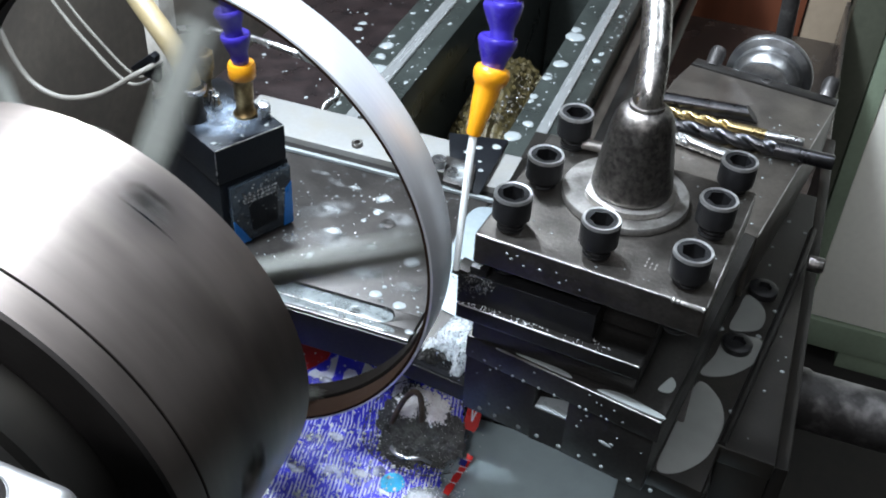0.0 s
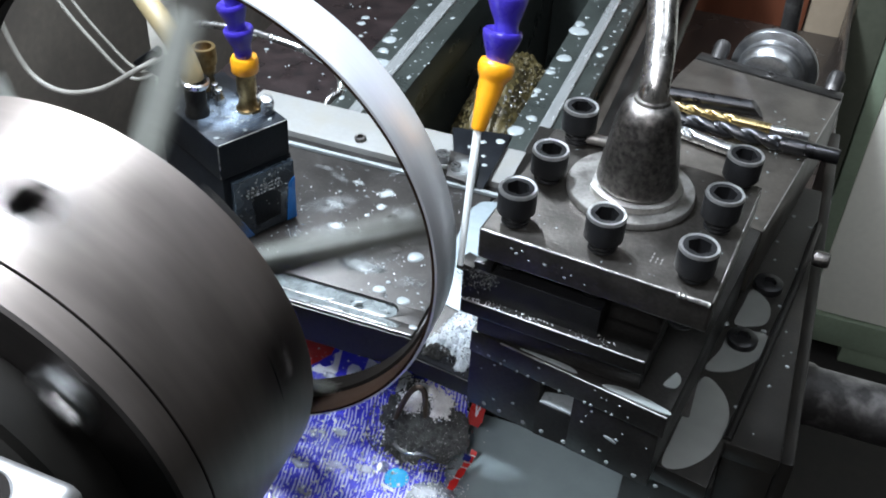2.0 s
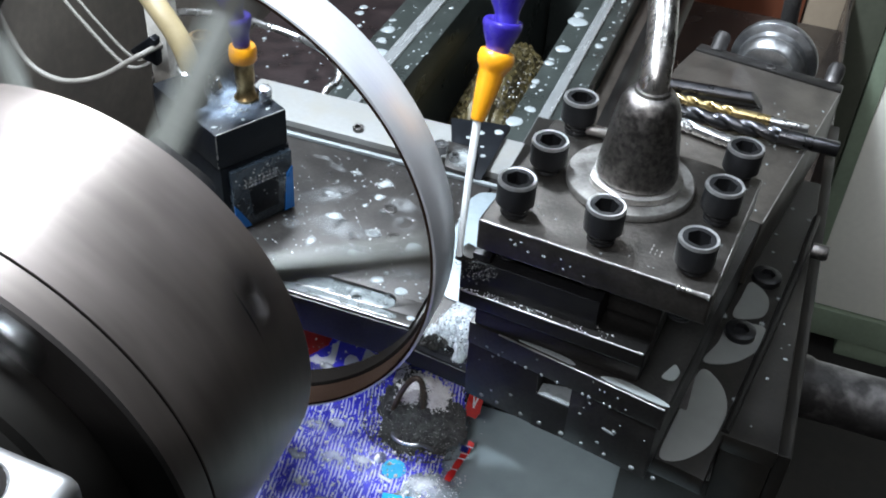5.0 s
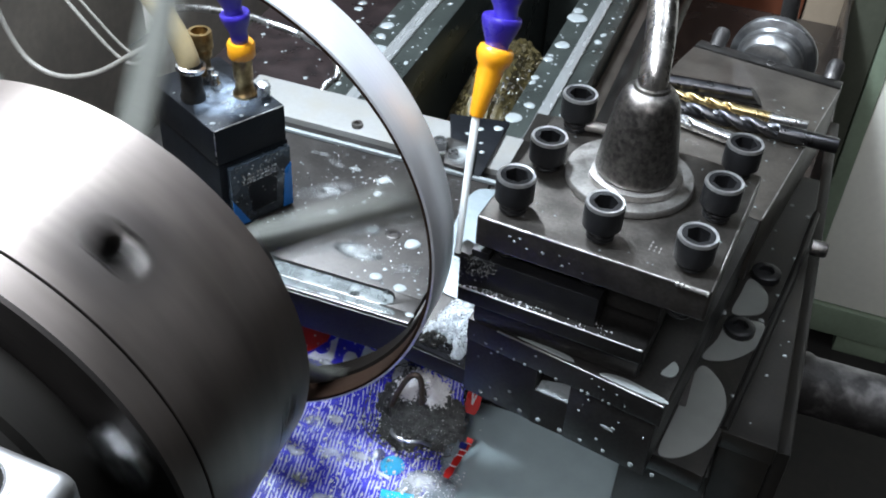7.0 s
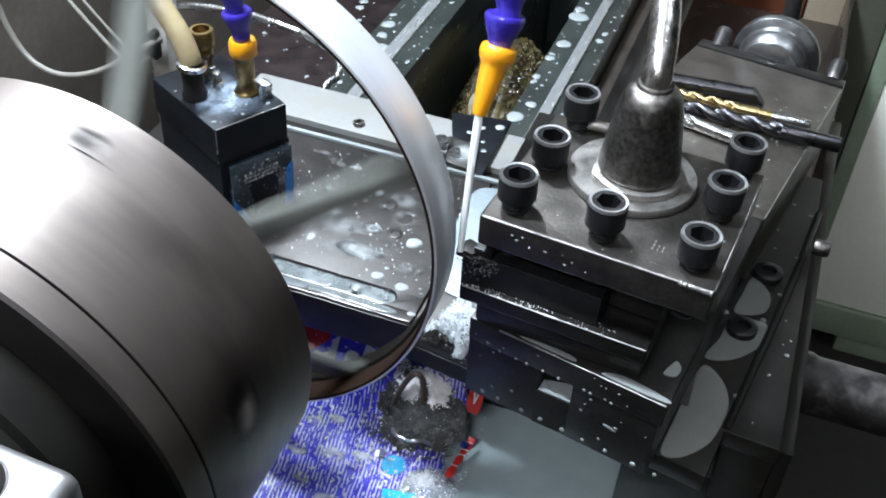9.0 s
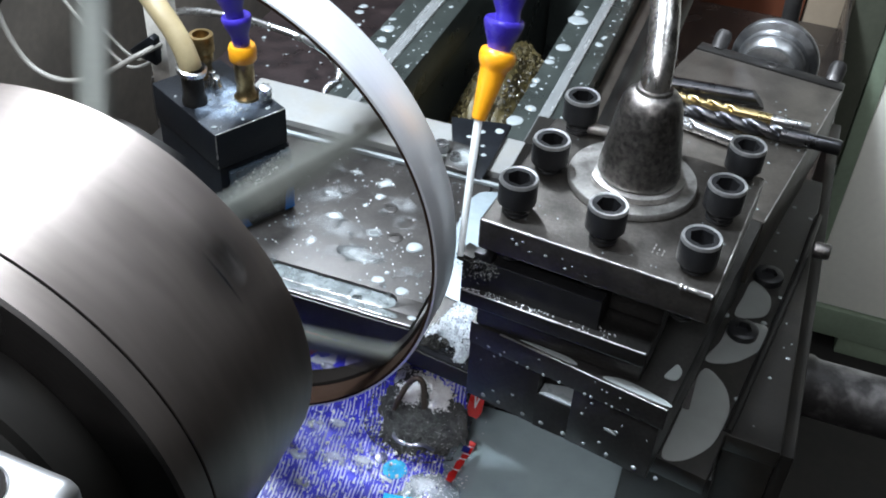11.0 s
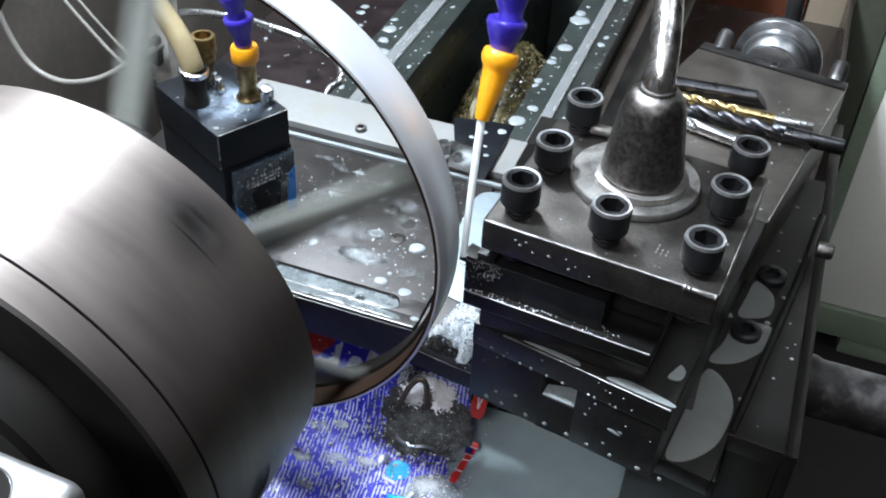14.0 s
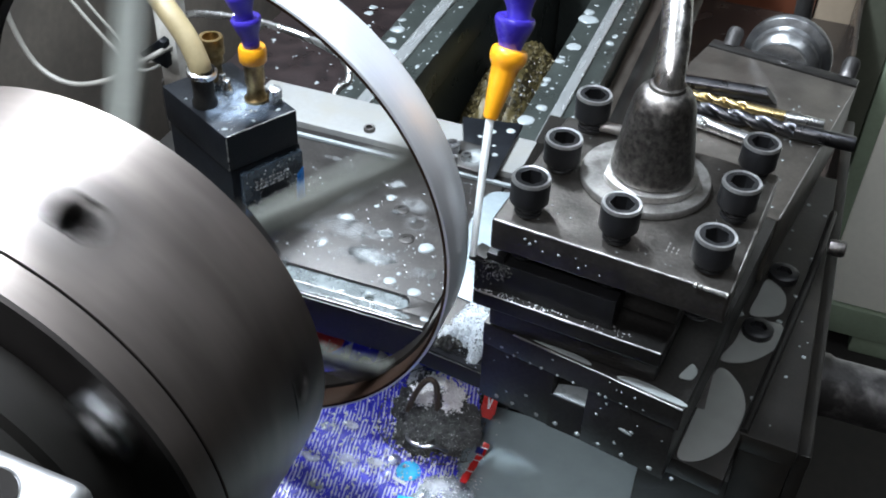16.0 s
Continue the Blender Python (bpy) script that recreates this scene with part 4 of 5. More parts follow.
def build_drills():
    z = -0.0445
    build_drill("twist_drill", "dark grey twist drill lying across the compound slide", (0.178, 0.2550, z + 0.0052), (0.2965, 0.2516, z + 0.0052), 0.0050, DRILL_GREY, 0.70, DRILL_GREY)
    build_drill("gold_drill", "gold coated twist drill with a bright bare shank", (0.172, 0.2728, z + 0.0036), (0.2766, 0.2690, z + 0.0036), 0.0034, GOLD, 0.55, GOLD)
    build_drill("centre_drill", "short bright fluted cutter lying on the compound slide", (0.1960, 0.2432, z + 0.0045), (0.2390, 0.2320, z + 0.0045), 0.0042, BRIGHT_STEEL, 0.35)
    bar = thing("boring_bar", "round dark steel bar with a slanted end on the slide", "tool bar", "drills on the slide")
    a = Vector((0.170, 0.2810, z + 0.0053))
    m = Matrix.Translation(a) @ Vector((1, 0.10, 0)).to_track_quat("Z", "Y").to_matrix().to_4x4()
    bm = revolve([(0, 0), (0.0051, 0), (0.0051, 0.079), (0, 0.079)], 32)
    for v in bm.verts:
        if v.co.z > 0.05:
            v.co.z -= 0.006 + v.co.y * 0.9
    part("bar", bm, DRILL_GREY, bar, m=m)


build_drills()


# ---- guard, cabinet and boards behind the lathe ----
def build_background():
    guard = thing("splash_guard", "grimy grey-brown sheet-metal splash guard behind the lathe", "splash guard")
    part("sheet", box(-0.408, -0.400, -0.45, 0.555, -0.455, 0.45, 0.002), GUARD_PAINT, guard)
    part("sheet", box(-0.408, -0.400, 0.557, 1.30, -0.455, 0.45, 0.002), GUARD_PAINT, guard)
    part("seam_strip", box(-0.3998, -0.3975, 0.545, 0.567, -0.455, 0.45, 0.0008), GUARD_PAINT, guard)
    post = thing("guard_post", "pale scratched cast bracket standing behind the valve", "bracket")
    part("upright", box(-0.206, -0.189, 0.270, 0.290, -0.452, -0.02, 0.003), POST_PAINT, post)
    part("foot", box(-0.215, -0.180, 0.260, 0.300, -0.4523, -0.44, 0.002), PALE_PAINT, post)
    part("cable_clip", extrude_outline([(-0.2120, 0.0955), (-0.2095, 0.0975), (-0.1885, 0.1035), (-0.1880, 0.0815), (-0.1920, 0.0795)], -0.004, 0.004, 0.0012), VALVE_BLACK, post, "dark cable clip plate", m=pose(0, 0.258, 0, -90))
    cab = thing("cupboard", "cream metal cupboard with a green frame standing on the floor", "cupboard")
    part("door", box(0.4315, 1.10, 1.292, 1.34, -0.992, 0.55, 0.004), CABINET_CREAM, cab, "cream painted door")
    part("side_frame", box(0.405, 0.4310, 1.285, 1.345, -1.06, 0.60, 0.004), CABINET_GREEN, cab, "green painted frame")
    part("carcass", box(0.4550, 1.12, 1.3455, 1.75, -1.06, 0.60, 0.004), CABINET_GREEN, cab)
    part("bottom_frame", box(0.4315, 1.15, 1.285, 1.345, -1.06, -0.995, 0.004), CABINET_GREEN, cab, "green painted frame")
    for x in (0.51, 1.05):
        part("foot", box(x, x + 0.10, 1.29, 1.40, -1.10, -1.062, 0.004), CABINET_GREEN, cab)
    bd = thing("wooden_panel", "red-brown wooden panel standing behind the lathe", "wooden panel")
    part("board", box(0.05, 0.280, 1.38, 1.40, -1.10, 0.4, 0.003), WOOD_RED, bd)
    be = thing("beige_batten", "beige wooden batten beside the red-brown panel", "batten")
    part("batten", box(0.283, 0.345, 1.36, 1.40, -1.10, 0.4, 0.004), BEIGE, be)
    jamb = thing("door_jamb", "dark olive painted jamb between batten and cupboard", "door jamb")
    part("jamb", box(0.348, 0.4035, 1.288, 1.40, -1.10, 0.4, 0.004), JAMB_OLIVE, jamb)
    # cables
    cb = thing("loose_cable", "pale grey cable hanging in a loop before the guard", "cable")
    part("lead", sweep([(-0.275, 0.23, 0.05), (-0.297, 0.23, -0.010), (-0.307, 0.23, -0.060), (-0.293, 0.23, -0.1065), (-0.2645, 0.23, -0.1205), (-0.227, 0.231, -0.1100), (-0.196, 0.240, -0.0900), (-0.188, 0.262, -0.0880)], 0.0022, 10, None, 8), CABLE_GREY, cb)
    cb2 = thing("thin_cable", "thin pale grey cable hanging beside the guard", "cable")
    part("lead", sweep([(-0.30, 0.25, 0.02), (-0.272, 0.25, -0.045), (-0.238, 0.25, -0.086), (-0.214, 0.25, -0.1060), (-0.198, 0.252, -0.1035), (-0.190, 0.264, -0.0960)], 0.0015, 10, None, 8), CABLE_GREY, cb2)
    part("strand", sweep([(-0.295, 0.255, 0.02), (-0.264, 0.255, -0.045), (-0.230, 0.255, -0.085), (-0.210, 0.255, -0.1010), (-0.198, 0.256, -0.0990), (-0.190, 0.266, -0.0930)], 0.0012, 10, None, 8), CABLE_GREY, cb2)
    # ribbed steel conduit round the back of the cross slide
    bh = thing("steel_conduit", "bright ribbed steel conduit curving behind the cross slide", "conduit")
    pts = [(-0.220, 0.305, -0.30), (-0.226, 0.302, -0.22), (-0.2270, 0.300, -0.159), (-0.2165, 0.300, -0.118), (-0.1985, 0.300, -0.0830), (-0.1510, 0.300, -0.0740), (-0.1195, 0.300, -0.0745), (-0.0798, 0.300, -0.0810), (-0.0615, 0.300, -0.0920), (-0.0590, 0.299, -0.1055), (-0.0690, 0.297, -0.1180), (-0.078, 0.290, -0.150), (-0.080, 0.285, -0.165)]
    part("ribbed_tube", sweep(pts, lambda f: 0.0029 + 0.00020 * (1 if int(f * 480) % 2 else -1), 12, None, 40), BRIGHT_STEEL, bh)


build_background()


# ---- headstock and its bracket ----
def build_headstock():
    hs = thing("headstock", "dark painted cast-iron lathe headstock", "headstock")
    part("casting", box(-0.20, 0.19, -0.80, -0.246, -0.45, 0.085, 0.012, 3), BED_IRON, hs)
    part("spindle_nose", revolve([(0, -0.246), (0.070, -0.246), (0.070, -0.2405), (0, -0.2405)], 48, ALONG_Y), DARK_STEEL, hs)
    br = thing("guard_bracket", "worn pale metal guard bracket with a bolt hole", "bracket")
    m = pose(0.108, -0.222, 0.1175, 0, 0, -2)
    part("plate", box(-0.060, 0.0155, -0.020, 0.0050, -0.030, 0.0, 0.0055, 5), LEVER_CHROME, br, m=m)
    part("hole_rim", revolve([(0.0080, 0.0), (0.0084, 0.0004), (0.0092, 0.0005), (0.0102, 0.0001), (0.0102, -0.001), (0.0080, -0.0010)], 40, None, True), LEVER_CHROME, br, m=m @ pose(-0.0045, -0.0085, 0.0))
    part("sunk_bolt", revolve([(0, 0.0002), (0.0079, 0.0002), (0.0079, -0.003), (0, -0.003)], 32), RING_BORE, br, "dark sunk bolt", m=m @ pose(-0.0045, -0.0085, 0.0002))


build_headstock()


# ---- printed bag on the bed, swarf, coolant ----
def bag_material():
    """Blue plastic film printed with rows of tiny pale bars."""
    m = material("blue_printed_film", (0.050, 0.045, 0.76), 0.42, 0.0, 0.25, 25, 300, 0.15, coat=0.1)
    nt = m.node_tree
    n, ln = nt.nodes, nt.links
    p = n["Principled BSDF"]
    tc, mp = n["Texture Coordinate"], n.new("ShaderNodeMapping")
    mp.inputs["Rotation"].default_value = (0, 0, radians(-10))
    ln.new(tc.outputs["Object"], mp.inputs["Vector"])
    sep = n.new("ShaderNodeSeparateXYZ")
    nz = n.new("ShaderNodeTexNoise")
    nz.inputs["Scale"].default_value = 26
    warp = n.new("ShaderNodeVectorMath")
    warp.operation = "MULTIPLY_ADD"
    warp.inputs[1].default_value = (0.0026, 0.003, 0.0)
    ln.new(mp.outputs["Vector"], nz.inputs["Vector"])
    ln.new(nz.outputs["Color"], warp.inputs[0])
    ln.new(mp.outputs["Vector"], warp.inputs[2])
    ln.new(warp.outputs["Vector"], sep.inputs["Vector"])

    def math_node(op, a, b):
        k = n.new("ShaderNodeMath")
        k.operation = op
        for i, v in enumerate((a, b)):
            if hasattr(v, "node"):
                ln.new(v, k.inputs[i])
            else:
                k.inputs[i].default_value = v
        return k.outputs[0]

    rows = math_node("LESS_THAN", math_node("FRACT", math_node("MULTIPLY", sep.outputs["X"], 470.0), 0.0), 0.48)
    words = n.new("ShaderNodeTexNoise")
    words.inputs["Scale"].default_value = 1.0
    words.inputs["Detail"].default_value = 1.0
    wm = n.new("ShaderNodeMapping")
    wm.inputs["Scale"].default_value = (470.0, 150.0, 1.0)
    ln.new(warp.outputs["Vector"], wm.inputs["Vector"])
    ln.new(wm.outputs["Vector"], words.inputs["Vector"])
    ink = math_node("MULTIPLY", rows, math_node("GREATER_THAN", words.outputs["Fac"], 0.46))
    field = math_node("LESS_THAN", sep.outputs["Y"], 0.046)
    ink = math_node("MULTIPLY", ink, field)
    mix = n.new("ShaderNodeMix")
    mix.data_type = "RGBA"
    old = p.inputs["Base Color"].links[0].from_socket
    ln.new(ink, mix.inputs[0])
    ln.new(old, mix.inputs[6])
    mix.inputs[7].default_value = (0.70, 0.71, 1.0, 1)
    ln.new(mix.outputs[2], p.inputs["Base Color"])
    return m


BAG = bag_material()
RED_INK = material("red_print", (0.70, 0.03, 0.025), 0.3, 0.0, 0.15, 60, 300, 0.1, coat=0.3)
WHITE_INK = material("white_print", (0.84, 0.84, 0.86), 0.35, 0.0, 0.1, 60, 300, 0.1, coat=0.3)
CYAN_INK = material("cyan_print", (0.003, 0.60, 1.0), 0.55, 0.0, 0.15, 60, 300, 0.1)
NAVY_INK = material("navy_print", (0.02, 0.025, 0.20), 0.3, 0.0, 0.15, 60, 300, 0.1, coat=0.3)


def bag_height(x, y):
    z = -0.1610 + 0.0030 * noise.noise((x * 22, y * 22, 1.3)) + 0.0016 * noise.noise((x * 60, y * 60, 4.1))
    z += 0.0012 * abs(noise.noise((x * 95 + 3, y * 40, 2.2)))
    z += 1.2 * min(0.033, max(0.0, y - 0.045))
    z -= 0.05 * max(0.0, -0.075 - y) + 0.25 * max(0.0, abs(x - 0.045) - 0.085)
    return z


def sheet_patch(x0, x1, y0, y1, lift, nx, ny, inside=lambda x, y: True, turn=0.0, height=bag_height):
    b = bmesh.new()
    c, s = math.cos(radians(turn)), math.sin(radians(turn))
    cx, cy = (x0 + x1) / 2, (y0 + y1) / 2
    grid = {}
    for i in range(nx + 1):
        for j in range(ny + 1):
            u, v = x0 + (x1 - x0) * i / nx - cx, y0 + (y1 - y0) * j / ny - cy
            x, y = cx + c * u - s * v, cy + s * u + c * v
            grid[i, j] = (x, y, b.verts.new((x, y, height(x, y) + lift)))
    for i in range(nx):
        for j in range(ny):
            q = [grid[i, j], grid[i + 1, j], grid[i + 1, j + 1], grid[i, j + 1]]
            mx, my = sum(k[0] for k in q) / 4, sum(k[1] for k in q) / 4
            if inside(mx, my):
                b.faces.new([k[2] for k in q])
    for v in [v for v in b.verts if not v.link_faces]:
        b.verts.remove(v)
    bmesh.ops.solidify(b, geom=b.faces[:], thickness=0.0003)
    return b


def build_bag():
    bag = thing("printed_bag", "crumpled blue printed plastic bag lying wet across the bed", "plastic bag")
    edge = lambda x, y: x < 0.131 + 0.006 * noise.noise((y * 40, 0, 0)) and y < 0.0775 and x > -0.052
    part("film", sheet_patch(-0.056, 0.145, -0.16, 0.122, 0.0, 150, 170, edge), BAG, bag)
    part("red_print", sheet_patch(0.018, 0.046, 0.056, 0.073, 0.0007, 60, 40, lambda x, y: y > 0.0588 + 0.52 * (x - 0.0310) and y < 0.0690 and x < 0.0440 - 0.5 * abs(y - 0.0672)), RED_INK, bag, "red printed shape")
    part("white_print", sheet_patch(0.028, 0.053, 0.054, 0.071, 0.0007, 60, 44, lambda x, y: ((x - 0.0405) / 0.0052) ** 2 + ((y - 0.0636) / 0.0034) ** 2 > 1 and y < 0.0584 + 0.52 * (x - 0.0310) and abs(y - 0.0570 - 0.62 * (x - 0.0380)) < 0.0046 and 0.0335 < x < 0.0492 and y > 0.0575), WHITE_INK, bag, "white printed arrow")
    part("white_print", sheet_patch(0.054, 0.068, 0.055, 0.067, 0.0007, 28, 24, lambda x, y: ((x - 0.0595) / 0.0046) ** 2 + ((y - 0.0612) / 0.0030) ** 2 < 1), WHITE_INK, bag, "pale printed shape")
    part("white_print", sheet_patch(0.0655, 0.0735, 0.0612, 0.0675, 0.0007, 14, 14, turn=-10), WHITE_INK, bag, "white printed block")
    part("white_print", sheet_patch(0.0870, 0.0935, 0.0590, 0.0680, 0.0007, 14, 14, turn=-10), WHITE_INK, bag, "white printed block")
    part("navy_print", sheet_patch(0.0938, 0.1020, 0.0630, 0.0720, 0.0009, 10, 14, turn=-6), NAVY_INK, bag, "navy printed block")
    part("navy_print", sheet_patch(0.0925, 0.0995, 0.0155, 0.0230, 0.0007, 12, 12, lambda x, y: math.hypot(x - 0.096, y - 0.0193) < 0.0036), NAVY_INK, bag, "dark blue printed spot")
    part("cyan_print", sheet_patch(0.098, 0.114, 0.006, 0.022, 0.0007, 30, 30, lambda x, y: (x - 0.106) ** 2 + (y - 0.015) ** 2 < 0.0068 ** 2), CYAN_INK, bag, "bright cyan printed spot")
    part("cyan_print", sheet_patch(0.108, 0.126, -0.012, 0.000, 0.0007, 20, 14, turn=15), CYAN_INK, bag, "bright cyan printed spot")
    part("white_print", sheet_patch(0.098, 0.110, 0.004, 0.010, 0.0009, 24, 18, lambda x, y: abs(y - 0.007 + 0.3 * (x - 0.104)) < 0.0012 and abs(x - 0.104) < 0.004), WHITE_INK, bag, "white printed shape")
    # red strips with pale bars at the bag's edge
    for (x, y, w, h, t, slant) in ((0.1368, 0.0600, 0.0085, 0.0105, 8, 0.9), (0.1390, 0.0315, 0.0036, 0.030, -10, 0.0)):
        keep = lambda u, v: abs(u - x) < w / 2 + slant * min(0.0, v - y + 0.002) * 0.5 + 0.0003 * math.sin(v * 900)
        strip = part("red_strip", sheet_patch(x - w, x + w, y - h / 2, y + h / 2, 0.0040, 24, 24, keep if slant else (lambda u, v: abs(u - x + 0.14 * (y - v)) < w / 2 + 0.0003 * math.sin(v * 700)), turn=0), RED_INK, bag, "red printed strip with pale edges")
        if slant:
            for sx in (-1, 1):
                part("pale_bar", sheet_patch(x - 0.006, x + 0.006, y - 0.002, y + 0.0040, 0.0046, 40, 20, lambda u, v: abs(u - x - sx * 0.28 * (v - y + 0.002)) < 0.0005), WHITE_INK, strip)
        else:
            part("navy_block", sheet_patch(x - 0.0024, x + 0.0018, y + 0.0065, y + 0.0110, 0.0046, 6, 6), NAVY_INK, strip, "navy printed square")
            for f in (-0.22, 0.06, 0.20, 0.40):
                part("pale_bar", sheet_patch(x - w * 0.55 + 0.14 * f * h, x + w * 0.55 + 0.14 * f * h, y + f * h - 0.0004, y + f * h + 0.0004, 0.0044, 8, 2, turn=8), WHITE_INK, strip)
    return bag


build_bag()


def lumps(name, label, category, spots, mat, seed, sides=6):
    """Many small angular grains as one mesh. spots: (centre, radius)."""
    rng = random.Random(seed)
    verts, faces = [], []
    for c, r in spots:
        base = len(verts)
        q = Euler((rng.uniform(0, 6), rng.uniform(0, 6), rng.uniform(0, 6))).to_matrix()
        sx, sy, sz = (rng.uniform(0.6, 1.3) for _ in range(3))
        for k, (px, py, pz) in enumerate(((1, 0, 0), (-1, 0, 0), (0, 1, 0), (0, -1, 0), (0, 0, 1), (0, 0, -1))):
            verts.append(tuple(Vector(c) + q @ Vector((px * sx, py * sy, pz * sz)) * r))
        for a in (0, 1):
            for b, d in ((2, 4), (4, 3), (3, 5), (5, 2)):
                faces.append((base + a, base + b, base + d) if a == 0 else (base + a, base + d, base + b))
    me = bpy.data.meshes.new(name)
    me.from_pydata(verts, [], faces)
    me.materials.append(mat)
    return tagged(new(name, me), label, category, kind="stuff")


def mound_mesh(cx, cy, rx, ry, height, base, seed, rough=0.35, n=56):
    b = bmesh.new()
    grid = {}
    for i in range(n + 1):
        for j in range(n + 1):
            u, v = 2 * i / n - 1, 2 * j / n - 1
            r = math.hypot(u, v)
            k = 1 + 0.25 * noise.noise((u * 2, v * 2, seed))
            h = max(0.0, 1 - (r / k) ** 2)
            z = height * h ** 0.8 * (1 + rough * noise.noise((u * 5, v * 5, seed + 3)) + 0.5 * rough * noise.noise((u * 17, v * 17, seed + 5)))
            if r < k * 1.02:
                grid[i, j] = b.verts.new((cx + rx * u, cy + ry * v, base + max(0.0, z)))
    for i in range(n):
        for j in range(n):
            q = [grid.get(k) for k in ((i, j), (i + 1, j), (i + 1, j + 1), (i, j + 1))]
            if all(q):
                b.faces.new(q)
    return b


def build_swarf():
    sp = thing("swarf_heap", "dark wet heap of fine steel swarf on the bag", "swarf heap")
    def spread(x, y):   # share of the way from the middle of the heap to its rim
        an = math.atan2(y - 0.0465, x - 0.1075)
        return math.hypot((x - 0.1075) / 0.0265, (y - 0.0465) / 0.0185) / (1 + 0.12 * math.sin(3 * an + 1.0) + 0.07 * math.sin(7 * an))
    def heap_height(x, y):
        k = max(0.0, 1 - spread(x, y) ** 2)
        return bag_height(x, y) + 0.0006 + 0.0050 * k ** 0.7 * (1 + 0.6 * noise.noise((x * 150, y * 150, 2.0)) + 0.3 * noise.noise((x * 500, y * 500, 5.0)))
    part("mound", sheet_patch(0.078, 0.137, 0.024, 0.070, 0.0, 110, 90, lambda x, y: spread(x, y) < 1 + 0.15 * noise.noise((x * 300, y * 300, 9.0)), height=heap_height), HEAP_GREY, sp)
    rng = random.Random(21)
    dark, white = [], []
    for _ in range(5200):
        a, r = rng.uniform(0, 6.283), min(1.22, abs(rng.gauss(0, 0.72)))
        x, y = 0.1075 + 0.0265 * r * math.cos(a), 0.0465 + 0.0185 * r * math.sin(a)
        if x < 0.134:
            dark.append(((x, y, heap_height(x, y) + rng.uniform(0, 0.0006)), rng.uniform(0.0002, 0.0007)))
    for cx, cy, rx, ry, count in ((0.0985, 0.0562, 0.0050, 0.0030, 1500), (0.1158, 0.0580, 0.0046, 0.0042, 2000), (0.1080, 0.0630, 0.0110, 0.0030, 500)):
        for _ in range(count):
            x, y = rng.gauss(cx, rx * 0.55), rng.gauss(cy, ry * 0.55)
            white.append(((x, y, heap_height(x, y) + rng.uniform(0, 0.0014)), 0.0003 + 0.0009 * rng.random() ** 2))
    # Sparse tiny pale grains painted as wet glints over the whole heap.
    for _ in range(520):
        a, r = rng.uniform(0, 6.283), 1.2 * math.sqrt(rng.random())
        x, y = 0.1075 + 0.0265 * r * math.cos(a), 0.0465 + 0.0185 * r * math.sin(a)
        if x < 0.134:
            white.append(((x, y, heap_height(x, y) + 0.0006), rng.uniform(0.00012, 0.00032)))
    lumps("swarf_grains", "fine dark steel swarf grains on the heap", "swarf", dark, HEAP_GREY, 4)
    lumps("pale_swarf", "pale foamy swarf flakes and painted glints on the heap", "swarf", white, PINK_FLAKE, 5)
    # White grains imitate the wet bag's sparkles, their brightness put in the colour.
    glit = []
    for _ in range(9000):
        x, y = rng.uniform(0.03, 0.146), rng.uniform(-0.06, 0.08)
        if rng.random() < 0.05 + 0.10 * (x > 0.07 and y < 0.03) + 0.5 * (x > 0.110 and y < 0.024):
            glit.append(((x, y, bag_height(x, y) + 0.0008), 0.00015 + 0.0004 * rng.random() ** 2))
    for _ in range(950):
        x, y = rng.uniform(0.02, 0.130), rng.uniform(-0.07, 0.066)
        glit.append(((x, y, bag_height(x, y) + 0.0014), 0.0004 + 0.0009 * rng.random() ** 2))
    lumps("bright_chips", "tiny white grains painted as sparkles on the wet bag", "swarf", glit, CHIP_GLINT_WHITE, 6)
    hook = thing("wire_hook", "bent rusty wire hook sticking out of the swarf", "wire hook")
    part("wire", sweep([(0.0905, 0.0490, -0.158), (0.0935, 0.0505, -0.145), (0.0975, 0.0530, -0.1340), (0.1020, 0.0548, -0.1285), (0.1062, 0.0548, -0.1310), (0.1078, 0.0535, -0.1430), (0.1085, 0.0530, -0.158)], 0.0017, 12, None, 8), WIRE_STEEL, hook)
    ring = thing("wire_ring", "thin bright wire ring half buried in swarf", "wire ring")
    part("wire", sweep([(0.0965, 0.0365, -0.1585), (0.0985, 0.0315, -0.1545), (0.1030, 0.0278, -0.1525), (0.1095, 0.0275, -0.1525), (0.1165, 0.0305, -0.1530), (0.1215, 0.0345, -0.1590)], 0.0010, 10, None, 8), BRIGHT_STEEL, ring)
    tip_chips = []
    for _ in range(260):
        f = rng.random()
        tip_chips.append(((0.1345 + 0.016 * f + rng.gauss(0, 0.0012), 0.0200 + rng.gauss(0, 0.0022) - 0.002 * f, -0.0015 - 0.012 * rng.random() * (1 - 0.6 * f) + rng.gauss(0.0012, 0.0008)), rng.uniform(0.0002, 0.0006)))
    lumps("tool_chips", "dark wet chips clinging to the tool tip", "swarf", tip_chips, SWARF, 19)
    cl = thing("swarf_clump", "small dark clump of wet swarf beside the foam", "swarf heap")
    part("mound", mound_mesh(0.1130, 0.0540, 0.0095, 0.0060, 0.006, -0.0966, 5.0), SWARF, cl)
    # foam and chips heaped on the cross slide beside the compound slide
    rng = random.Random(8)
    fm = thing("foam_clump", "thick white coolant foam full of fine chips below the tool", "foam")
    b = merge(mound_mesh(0.1205, 0.0690, 0.0120, 0.0200, 0.0065, -0.0962, 9.0, 0.6, 90), mound_mesh(0.1282, 0.0560, 0.0048, 0.0115, 0.0060, -0.0962, 4.0, 0.6, 60))
    merge(b, mound_mesh(0.1130, 0.0600, 0.0080, 0.0090, 0.0060, -0.0962, 3.0, 0.6, 60))
